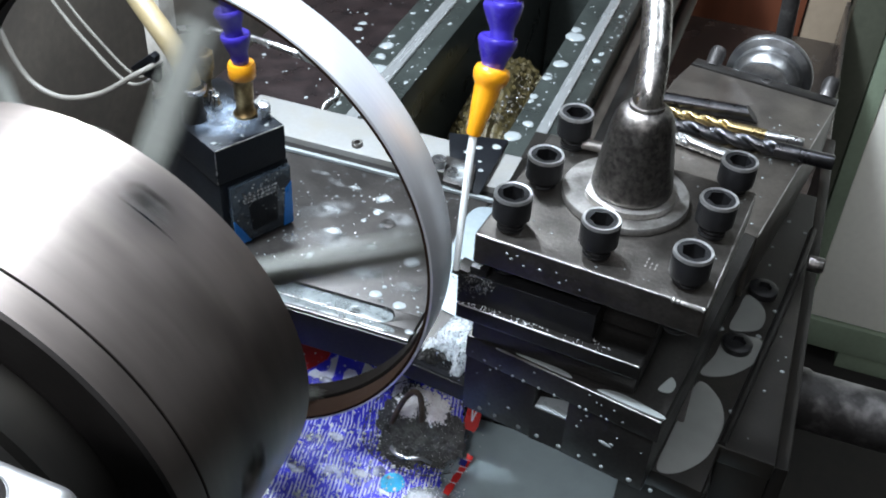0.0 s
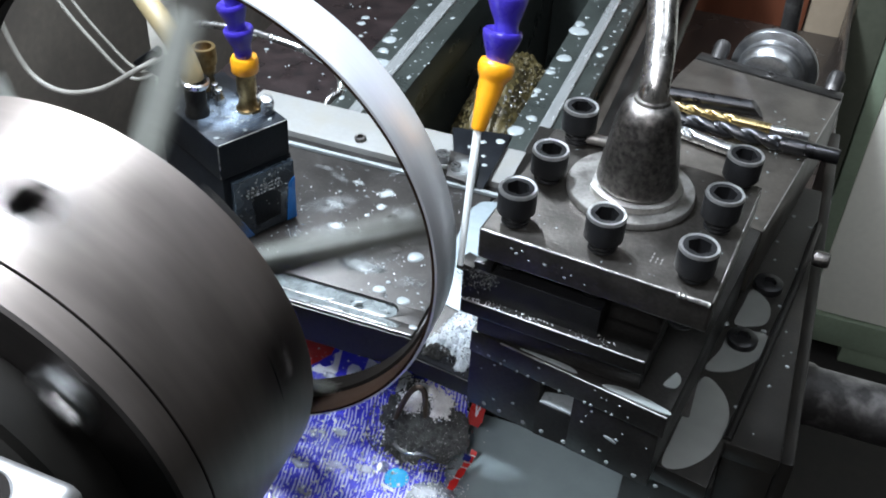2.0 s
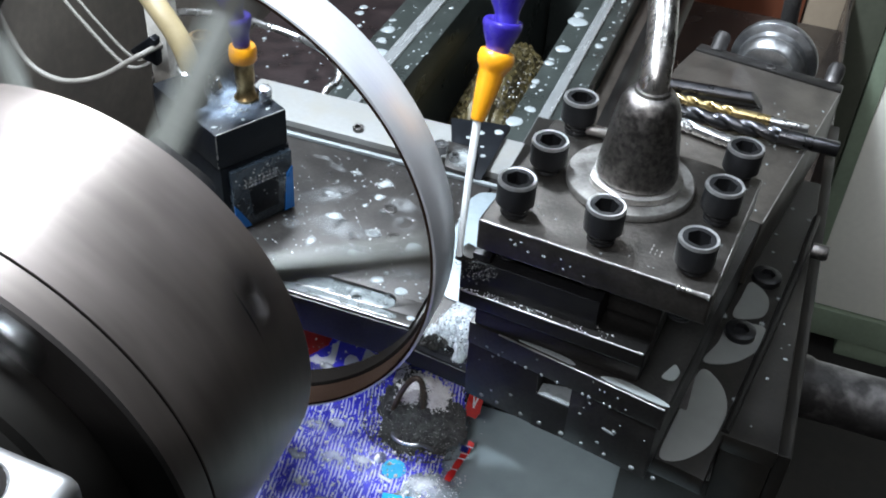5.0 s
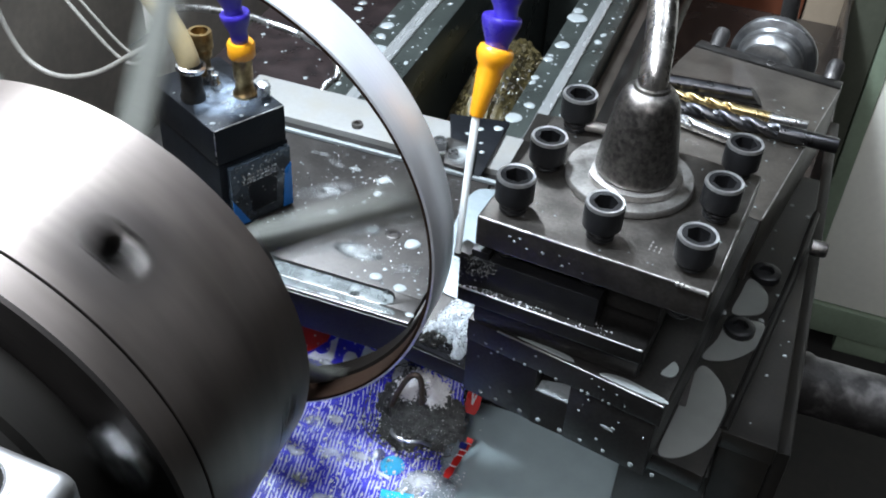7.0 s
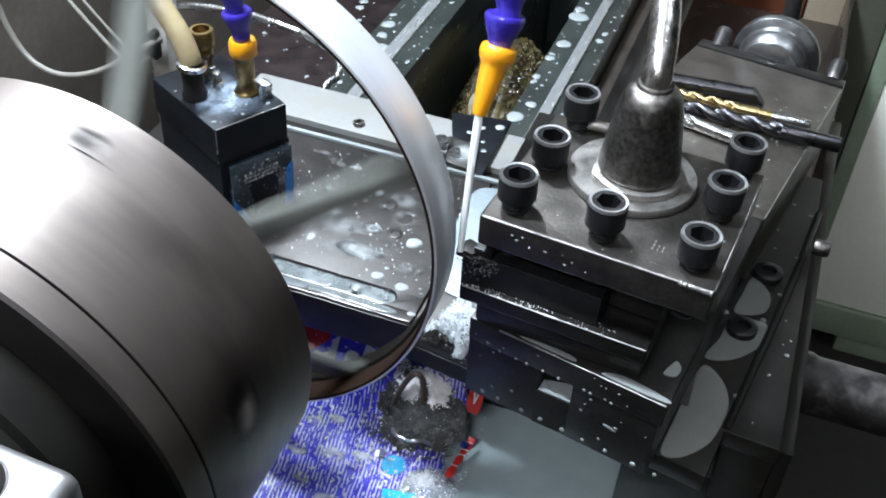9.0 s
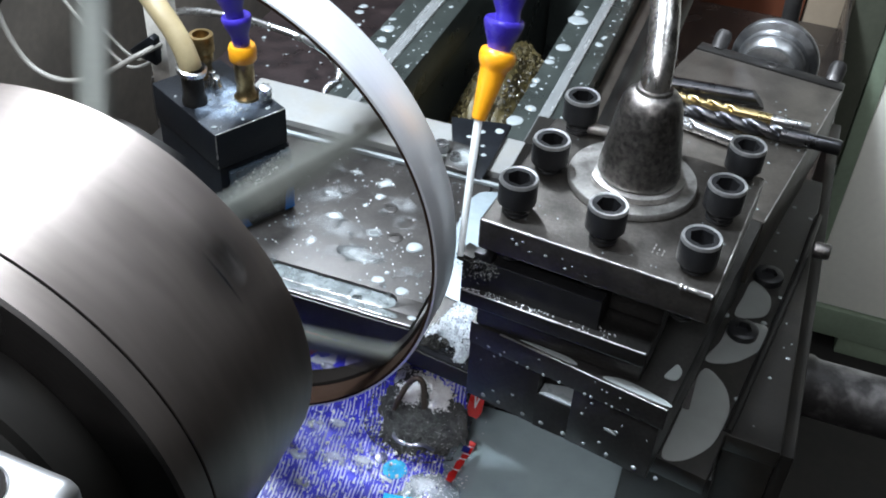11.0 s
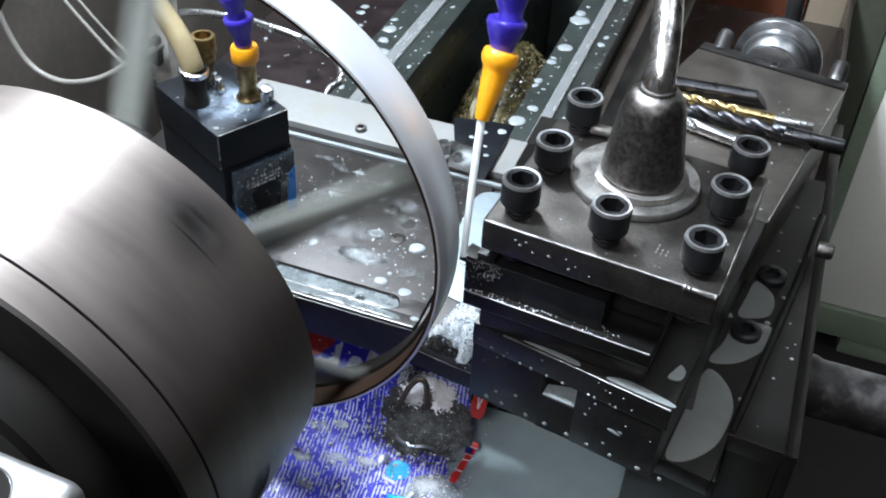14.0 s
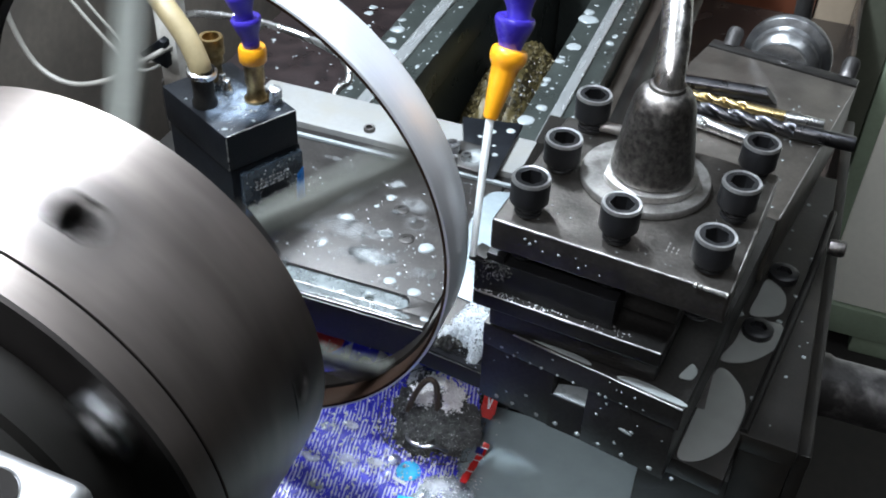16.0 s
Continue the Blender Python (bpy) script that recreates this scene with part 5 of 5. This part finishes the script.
    merge(b, mound_mesh(0.1185, 0.0955, 0.0075, 0.0130, 0.0030, -0.0962, 12.0, 0.6, 60))
    part("foam_body", b, FOAM, fm)
    # Black mound and sheet added over the saddle corner to hide its glare.
    gr = thing("grime_patch", "black mound and sheet added to darken the saddle corner", "grime")
    part("mound", mound_mesh(0.1190, 0.0520, 0.0190, 0.0055, 0.0026, -0.0968, 14.0, 0.5), MATT_BLACK, gr)
    part("film", extrude_outline([(0.0995, 0.0468), (0.1400, 0.0408), (0.1400, 0.0520), (0.0995, 0.0590)], -0.0964, -0.0958, 0.0002, 1), MATT_BLACK, gr)
    body = [v.co for v in fm.children[0].data.vertices]
    spots, grit = [], []
    for _ in range(3200):
        q = rng.choice(body)
        spots.append(((q.x + rng.gauss(0, 0.0008), q.y + rng.gauss(0, 0.0008), max(-0.0960, q.z + rng.gauss(0, 0.0006))), 0.00015 + 0.0008 * rng.random() ** 3))
    for _ in range(650):
        q = rng.choice(body)
        if noise.noise((q.x * 160, q.y * 160, 5.0)) > -0.05:
            grit.append(((q.x + rng.gauss(0, 0.0008), q.y + rng.gauss(0, 0.0008), max(-0.0960, q.z + rng.gauss(0.0004, 0.0006))), rng.uniform(0.0002, 0.0006)))
    lumps("coolant_foam", "white foam and chips heaped below the tool", "foam", spots, FOAM, 12)
    lumps("foam_grit", "dark chips caught in the white foam", "swarf", grit, SWARF, 15)
    # golden wet swarf lying in the bed
    gp = thing("bed_swarf_heap", "wet yellowish swarf heap lying inside the bed", "swarf heap")
    part("mound", mound_mesh(-0.012, 0.600, 0.078, 0.215, 0.218, -0.4515, 7.0, 0.10), GOLD_SWARF, gp)
    spots, bright = [], []
    for _ in range(4600):
        a, r = rng.uniform(0, 6.283), math.sqrt(rng.random())
        x, y = -0.012 + 0.075 * r * math.cos(a), 0.600 + 0.210 * r * math.sin(a)
        (bright if x > 0.0 and y < 0.62 and rng.random() < 0.6 else spots).append(((x, y, -0.4490 + 0.219 * max(0.0, 1 - r * r) ** 0.8), rng.uniform(0.0006, 0.0022)))
    lumps("bed_swarf_grains", "wet yellow-brown chips inside the bed", "swarf", spots, GOLD_SWARF, 13)
    lumps("bed_bright_chips", "bright wet steel chips on the heap inside the bed", "swarf", bright, DIAL_STEEL, 14)


GOLD_SWARF = material("wet_yellow_swarf", (0.080, 0.063, 0.024), 0.38, 0.2, 0.6, 90, 700, 0.8, second=(0.035, 0.032, 0.022), spots=0.5)
build_swarf()


def flat_puddle(name, label, outline, z, mat, thick=0.0006, m=None):
    b = extrude_outline(outline, z, z + thick, thick * 0.45, 2)
    return tagged(part(name, b, mat, None, m=m), label, "coolant puddle")


def smooth_loop(pts, n=5):
    """A closed rounded outline through a few corner points."""
    k, out = len(pts), []
    for i in range(k):
        p0, p1, p2, p3 = (Vector((*pts[(i + d) % k], 0)) for d in (-1, 0, 1, 2))
        for s in range(n):
            t = s / n
            q = 0.5 * (2 * p1 + (p2 - p0) * t + (2 * p0 - 5 * p1 + 4 * p2 - p3) * t * t + (3 * p1 - p0 - 3 * p2 + p3) * t ** 3)
            out.append((q.x, q.y))
    return out


FILM_PALE = material("pale_blue_coolant_film", (0.20, 0.235, 0.25), 0.35, 0.0, 0.15, 60, 300, 0.03)


def build_coolant():
    pan = thing("drip_pan", "dark drip pan below the carriage full of thin milky coolant", "drip pan")
    part("pan", box(0.124, 0.292, -0.012, 0.088, -0.195, -0.1715, 0.002), TRAY_PAINT, pan)
    part("coolant_sheet", box(0.1255, 0.2900, -0.010, 0.086, -0.1713, -0.1690, 0.0008), PAN_COOLANT, pan, "thin milky coolant")
    flat_puddle("puddle", "milky puddle spread on the carriage wing", smooth_loop([(0.2522, 0.0935), (0.2636, 0.0858), (0.2690, 0.0715), (0.2682, 0.0573), (0.2639, 0.0403), (0.2528, 0.0265), (0.2425, 0.0250), (0.2440, 0.0443), (0.2477, 0.0708)]), -0.0964, WING_POOL)
    flat_puddle("puddle", "milky puddle round a socket screw on the carriage", smooth_loop([(0.2515, 0.1000), (0.2570, 0.1180), (0.2600, 0.1360), (0.2700, 0.1400), (0.2793, 0.1403), (0.2811, 0.1318), (0.2771, 0.1172), (0.2651, 0.1033)]), -0.0964, WING_POOL)
    flat_puddle("puddle", "small milky puddle on the carriage beside the slide", smooth_loop([(0.2618, 0.1422), (0.2635, 0.1600), (0.2675, 0.1774), (0.2787, 0.1663), (0.2775, 0.1486)]), -0.0964, WING_POOL)
    flat_puddle("puddle", "long milky puddle in the cross slide slot", [(-0.114, 0.0682), (0.0745, 0.0682), (0.0790, 0.0700), (0.0808, 0.0745), (0.0790, 0.0790), (0.0745, 0.0808), (-0.114, 0.0808)], -0.0989, TROUGH, 0.0022)
    flat_puddle("puddle", "thin milky strip along the cross slide edge", smooth_loop([(-0.10, 0.0672), (-0.02, 0.0676), (0.02, 0.0670), (0.05, 0.0676), (0.0780, 0.0665), (0.0860, 0.0640), (0.0790, 0.0615), (0.05, 0.0622), (0.01, 0.0612), (-0.05, 0.0618), (-0.10, 0.0612)]), -0.0949, TROUGH, 0.0003)
    for cx, cy, rx, ry, turn, seed in ((0.0425, 0.1045, 0.021, 0.010, 12, 1), (0.0220, 0.1230, 0.026, 0.011, -8, 2), (-0.0046, 0.1806, 0.009, 0.0045, -20, 3), (-0.0190, 0.1870, 0.008, 0.0035, 0, 4), (-0.0050, 0.1159, 0.008, 0.006, 25, 5), (0.0618, 0.0858, 0.0062, 0.0035, 0, 6), (0.0806, 0.0832, 0.0052, 0.0046, 30, 7), (0.0010, 0.1500, 0.020, 0.013, 40, 8), (0.0500, 0.1600, 0.013, 0.009, 0, 9), (0.0750, 0.1000, 0.008, 0.005, 60, 10)):
        patch_rng = random.Random(seed)
        patch = thing("puddle", "hazy translucent coolant patch on the cross slide", "coolant puddle", m=pose(cx, cy, 0, 0, 0, turn))
        part("thin_margin", extrude_outline(smooth_loop(blob_outline(rx, ry, 12, patch_rng, 0.22), 3), -0.0949, -0.0947, 0.0001, 1), HAZE, patch)
        part("middle", extrude_outline(smooth_loop(blob_outline(rx * 0.72, ry * 0.7, 12, patch_rng, 0.22), 3), -0.0946, -0.0943, 0.0001, 1), HAZE, patch)
    flat_puddle("puddle", "pale coolant film on the cross slide behind the tool", smooth_loop([(0.0960, 0.1050), (0.1080, 0.0900), (0.135, 0.1000), (0.135, 0.195), (0.1000, 0.1960), (0.0880, 0.1850), (0.0890, 0.1500)]), -0.0949, FILM_PALE, 0.0005)
    ring = thing("puddle", "pale ring of coolant round a plug on the cross slide", "coolant puddle", m=pose(0.0585, 0.1433, -0.0949))
    part("ring_film", revolve([(0.0052, 0.0), (0.0058, 0.0005), (0.0088, 0.0005), (0.0096, 0.0)], 40, None, True), HAZE, ring)
    flat_puddle("puddle", "irregular milky puddle on the cross slide", smooth_loop([(0.0300, 0.1030), (0.0330, 0.1110), (0.0430, 0.1130), (0.0480, 0.1080), (0.0600, 0.1070), (0.0620, 0.1020), (0.0500, 0.0970), (0.0400, 0.0985)]), -0.0949, MILK, 0.0003)
    flat_puddle("puddle", "ragged milky splash on the cross slide", smooth_loop([(0.0230, 0.1740), (0.0285, 0.1770), (0.0300, 0.1830), (0.0345, 0.1800), (0.0390, 0.1765), (0.0330, 0.1730), (0.0300, 0.1690), (0.0270, 0.1735)]), -0.0949, MILK, 0.0004)
    for cx, cy, rx, ry, k in ((0.0166, 0.1320, 0.0070, 0.0045, 1), (0.0131, 0.1051, 0.0036, 0.0060, 2), (0.0450, 0.1270, 0.0062, 0.0042, 3), (0.0339, 0.1627, 0.0040, 0.0030, 4), (0.0446, 0.1263, 0.0052, 0.0044, 5), (0.0050, 0.1530, 0.0080, 0.0040, 6), (0.0100, 0.1800, 0.0050, 0.0026, 7)):
        loop = []
        for i in range(9):
            a = i * math.tau / 9
            w = 1 + (0.08 if k == 5 else 0.32) * math.sin(3.1 * k + 2.3 * i)
            loop.append((cx + rx * w * math.cos(a), cy + ry * w * math.sin(a)))
        flat_puddle("puddle", "small hazy coolant splash on the cross slide", smooth_loop(loop), -0.0949, MILK, 0.0003)
    flat_puddle("puddle", "small milky pool at the top slide corner", smooth_loop([(0.0280, 0.0190), (0.0335, 0.0200), (0.0345, 0.0260), (0.0310, 0.0300), (0.0290, 0.0250)]), -0.0454, POOL, 0.0007, COMP)
    # pools along the edge of the top slide and in its pocket
    flat_puddle("puddle", "thin milky pool along the top slide edge", smooth_loop([(-0.0400, 0.0064), (-0.0120, 0.0046), (-0.0130, 0.0072), (-0.0240, 0.0078)]), -0.0454, POOL, 0.0006, COMP)
    flat_puddle("puddle", "milky pool along the top slide edge", smooth_loop([(0.0040, 0.0037), (0.0345, 0.0022), (0.0340, 0.0052), (0.0130, 0.0078)]), -0.0454, POOL, 0.0006, COMP)
    flat_puddle("puddle", "milky pool lying in the slide pocket", [(-0.0260, 0.0046), (-0.0094, 0.0046), (-0.0094, 0.0176), (-0.0262, 0.0120)], -0.0734, COOLANT, 0.0008, COMP)
    flat_puddle("puddle", "bluish milky film on top of the valve", smooth_loop([(0.001, 0.002), (0.018, 0.003), (0.044, 0.002), (0.046, 0.018), (0.038, 0.034), (0.038, 0.052), (0.022, 0.052), (0.014, 0.040), (0.002, 0.024)]), VALVE_TOP + 0.0001, FILM, 0.0003, VALVE)
    # drops
    rng = random.Random(17)
    spots = [(pose(0.0724, 0.1235, -0.0949), 0.0050, 0.0046, 0.0016), (pose(0.0800, 0.0847, -0.0949), 0.0036, 0.0036, 0.0006), (pose(0.0637, 0.0885, -0.0949), 0.0040, 0.0030, 0.0006), (pose(0.0335, 0.1607, -0.0949), 0.0028, 0.0022, 0.0008), (pose(0.0662, 0.0961, -0.0949), 0.0016, 0.0014, 0.0006), (pose(0.0936, 0.0664, -0.0949), 0.0026, 0.0020, 0.0005), (pose(0.0290, 0.1500, -0.0949), 0.0018, 0.0015, 0.0006), (pose(0.0520, 0.1830, -0.0949), 0.0018, 0.0015, 0.0006)]
    for _ in range(150):
        x, y = rng.uniform(-0.03, 0.095), rng.uniform(0.083, 0.20)
        r = rng.uniform(0.0002, 0.0007)
        spots.append((pose(x, y, -0.0949, 0, 0, rng.uniform(0, 180)), r * 1.3, r, 0.6 * r))
    droplets("milky_slide_drops", "larger milky coolant drops on the cross slide", spots, COOLANT, 22)
    spots = []
    for _ in range(300):
        x, y = rng.uniform(-0.03, 0.095), rng.uniform(0.062, 0.20)
        r = min(0.0022, 0.00026 * math.exp(abs(rng.gauss(0, 0.95))))
        spots.append((pose(x, y, -0.0949, 0, 0, rng.uniform(0, 180)), r * rng.uniform(1, 1.5), r, 0.55 * r))
    # White grains painted as sparkles on the wet slide.
    glints = [((rng.uniform(-0.02, 0.094), rng.uniform(0.083, 0.198), -0.0944), rng.uniform(0.0003, 0.0007)) for _ in range(55)]
    lumps("slide_chips", "tiny white grains painted as sparkles on the wet cross slide", "swarf", glints, CHIP_GLINT_WHITE, 27)
    droplets("slide_drops", "milky coolant drops on the cross slide", spots, WET, 2)
    spots = []
    for x, y, r in ((0.0588, 0.599, 0.0095), (0.0602, 0.5399, 0.0070), (0.056, 0.6143, 0.0055), (0.0555, 0.5085, 0.0045), (0.0540, 0.4713, 0.0040), (0.0629, 0.4246, 0.0048), (0.0560, 0.4003, 0.0075), (0.0900, 0.560, 0.004), (-0.0936, 0.4574, 0.0090), (-0.1028, 0.5033, 0.0065), (-0.1000, 0.4815, 0.0050)):
        spots.append((pose(x, y, -0.1718), r, r, 0.0012))
    for side in (0.051, 0.086, -0.110, -0.070):
        for _ in range(80):
            x, y = side + rng.uniform(0.001, 0.013 if side > 0.06 else 0.018), rng.uniform(0.33, 1.1)
            r = 0.0005 + 0.0022 * rng.random() ** 4
            spots.append((pose(x, y, -0.1718, 0, 0, rng.uniform(0, 90)), r * 1.5, r, 0.0006))
    for x, y, r in ((0.0810, 0.2620, 0.0030), (0.0700, 0.2560, 0.0022), (0.0640, 0.2470, 0.0018), (0.0760, 0.2400, 0.0014), (0.0800, 0.2300, 0.0018), (0.0690, 0.2390, 0.0010)):
        spots.append((pose(x, y, -0.0926), r * 1.2, r, 0.0005))
    for _ in range(60):
        x, y = rng.uniform(-0.248, -0.120), rng.uniform(0.37, 0.66)
        r = 0.0006 + 0.0034 * rng.random() ** 5
        spots.append((pose(x, y, -0.2049, 0, 0, rng.uniform(0, 180)), r * 1.3, r, 0.0006))
    droplets("bed_drops", "milky coolant drops on the bed rails", spots, COOLANT, 4)
    m = pose(0.1986, 0.0610, 0, 0, 0, -5.3)
    spots = []
    for _ in range(9):
        x, z = rng.uniform(-0.05, 0.045), rng.uniform(0.010, 0.020)
        r = rng.uniform(0.0003, 0.0008)
        spots.append((m @ pose(x, -0.0465, z, 90), r * 1.2, r, 0.0004))
    for _ in range(70):
        x, y = rng.uniform(-0.05, 0.048), rng.uniform(-0.043, 0.045)
        if math.hypot(x, y) > 0.034:
            r = rng.uniform(0.0002, 0.0006)
            spots.append((m @ pose(x, y, 0.0240), r, r, 0.0003))
    for _ in range(22):
        x, z = rng.uniform(-0.063, 0.033), rng.uniform(-0.090, -0.047)
        if not (-0.030 < x < -0.006 and z < -0.055):
            r = 0.0003 + 0.0007 * rng.random() ** 2
            spots.append((COMP @ pose(x, (0.0023 if z > -0.0595 else 0.0031) - 0.054 * x, z, 90, 0, -3.1), r * rng.uniform(1, 1.3), r, 0.0004))
    for k in range(9):   # drops that gather along the lower edge
        x, r = -0.056 + 0.0118 * k + rng.uniform(-0.003, 0.003), rng.uniform(0.0009, 0.0015)
        spots.append((COMP @ pose(x, 0.0031 - 0.054 * x, -0.0925, 90, 0, -3.1), r, r, 0.0007))
    for x, z, rx, r in ((0.0125, -0.0760, 0.0034, 0.0011), (0.0155, -0.0745, 0.0012, 0.0008)):
        spots.append((COMP @ pose(x, 0.0031 - 0.054 * x, z, 90, 12, -3.1), rx, r, 0.0004))
    for k in range(8):   # and along the lip above the pocket
        x, r = -0.048 + 0.0085 * k + rng.uniform(-0.003, 0.003), rng.uniform(0.0006, 0.0010)
        spots.append((COMP @ pose(x, 0.0023 - 0.054 * x, -0.0585, 90, 0, -3.1), r, r, 0.0006))
    for _ in range(40):
        x, y = rng.uniform(-0.04, 0.04), rng.uniform(0.17, 0.30)
        r = rng.uniform(0.0003, 0.0009)
        spots.append((COMP @ pose(x, y, -0.0450), r, r, 0.0003))
    for _ in range(30):
        x, y = rng.uniform(0.25, 0.295), rng.uniform(0.06, 0.27)
        r = rng.uniform(0.0005, 0.0020)
        spots.append((pose(x, y, -0.0965), r, r, 0.0004))
    droplets("machine_drops", "small coolant drops on tool post and slides", spots, DROP, 6)
    spots = []
    for _ in range(420):
        x, y = -0.0595 + 0.075 * rng.random() ** 2.2, rng.uniform(-0.0477, -0.0405)
        if rng.random() < 0.75:
            spots.append(((*(m @ Vector((x, y, -0.0183))),), rng.uniform(0.00012, 0.00045)))
    lumps("plate_chips", "bright wet chips on the lower tool post plate", "swarf", spots, CHIP_GLINT_WHITE, 9)
    spots = []
    for _ in range(900):
        x, y = rng.uniform(0.02, 0.131), rng.uniform(-0.09, 0.060)
        r = 0.0002 + 0.0009 * rng.random() ** 3
        spots.append((pose(x, y, bag_height(x, y) + 0.0003, 0, 0, rng.uniform(0, 180)), r * rng.uniform(1, 1.5), r, 0.6 * r))
    for cx, cy, rx, ry, turn, seed in ((0.0516, 0.0260, 0.011, 0.006, 20, 11), (0.0525, 0.0030, 0.009, 0.006, 0, 12), (0.0725, 0.0080, 0.012, 0.009, 40, 13), (0.0400, -0.020, 0.013, 0.005, 30, 14), (0.0800, -0.020, 0.012, 0.007, 10, 15), (0.0450, 0.0565, 0.013, 0.0035, 0, 16), (0.0640, 0.0330, 0.008, 0.005, 60, 17), (0.1270, 0.0100, 0.014, 0.011, 0, 18), (0.1290, -0.0100, 0.017, 0.014, 0, 19), (0.1150, -0.0300, 0.016, 0.010, 0, 20), (0.0880, 0.0140, 0.009, 0.006, 0, 21), (0.0620, -0.0120, 0.010, 0.006, 0, 22), (0.0980, -0.0220, 0.012, 0.007, 0, 23), (0.0560, -0.0380, 0.013, 0.007, 0, 24)):
        patch_rng = random.Random(seed)
        a0, b0 = patch_rng.uniform(0, 6), patch_rng.uniform(0, 6)
        def inside(x, y, cx=cx, cy=cy, rx=rx, ry=ry, a0=a0, b0=b0):
            u, v = (x - cx) / rx, (y - cy) / ry
            an = math.atan2(v, u)
            return math.hypot(u, v) < 0.85 + 0.16 * math.sin(2 * an + a0) + 0.12 * math.sin(3 * an + b0)
        patch = thing("puddle", "hazy translucent coolant puddle on the blue bag", "coolant puddle")
        part("film", sheet_patch(cx - 1.2 * rx, cx + 1.2 * rx, cy - 1.2 * ry, cy + 1.2 * ry, 0.0008, 44, 36, inside), BAG_MILK, patch)
    scum = thing("puddle", "grey foamy scum spread over the bag's wet edge", "coolant puddle")
    part("film", sheet_patch(0.098, 0.146, -0.060, 0.030, 0.0006, 80, 110, lambda x, y: math.hypot((x - 0.129) / 0.021, (y + 0.016) / 0.038) < 1 + 0.22 * noise.noise((x * 110, y * 110, 6.0)) + 0.1 * noise.noise((x * 400, y * 400, 2.0))), SCUM, scum)
    for _ in range(700):
        x, y = rng.uniform(0.02, 0.137), rng.uniform(-0.09, 0.045)
        r = rng.uniform(0.0003, 0.0008)
        spots.append((pose(x, y, bag_height(x, y) + 0.0008), r, r, r))
    droplets("bag_drops", "clear coolant drops on the blue bag", spots, WET, 11)
    # wiper plate with its screws behind the ring
    wp = thing("wiper_plate", "black way-wiper plate with screws on the saddle", "wiper plate")
    part("plate", extrude_outline([(0.0630, 0.2030), (0.0880, 0.2010), (0.0860, 0.2740), (0.0440, 0.2660), (0.0560, 0.2350)], -0.0963, -0.0925, 0.0008), VALVE_BLACK, wp)
    part("clamp_strip", extrude_outline([(0.0620, 0.2035), (0.0830, 0.2015), (0.0760, 0.2310), (0.0540, 0.2330)], -0.0924, -0.0890, 0.0008), SLIDE_STEEL, wp, "wet steel strip")
    part("wet_film", extrude_outline([(0.0620, 0.2050), (0.0810, 0.2030), (0.0750, 0.2290), (0.0600, 0.2300)], -0.0889, -0.0886, 0.0001, 1), MILK, wp, "milky film")
    part("screw", screw_head(0.0055, 0.0055), BRIGHT_STEEL, wp, m=pose(0.0535, 0.2195, -0.0890))
    part("screw", screw_head(0.0036, 0.0040), BRIGHT_STEEL, wp, m=pose(0.0655, 0.2130, -0.0890))


build_coolant()


# ---- what turns ----
SPIN = -317.9   # degrees a second, clockwise towards the tailstock
PHASE = 53.8
# how far the spindle runs behind or ahead of that even pace, degrees at each half second
WOBBLE_TIMES = [0.0, 0.5, 1.0, 1.5, 2.0, 2.5, 3.0, 3.5, 4.0, 6.5, 7.0, 7.5, 8.0, 8.5, 9.0, 11.5, 12.0, 12.5, 13.0, 13.5, 14.0, 14.5, 15.0, 15.5, 16.0]
WOBBLE = [4.8, 2.2, 2.6, 0.6, -3.5, -1.5, 6.1, 6.6, 2.7, 7.3, 6.0, 4.4, 2.4, 1.4, 0.6, 1.9, -0.2, -0.4, -1.0, 7.9, 5.1, 4.3, 2.8, 1.6, -1.4]


def motions():
    rows = []
    for k in range(97):
        t = k / 6
        angle = PHASE + SPIN * t + float(np.interp(t, WOBBLE_TIMES, WOBBLE))
        rows.append((t, pose(0, 0, 0, 0, -angle, 0)))
    walk(CHUCK, rows)
    walk(RING, rows)


motions()
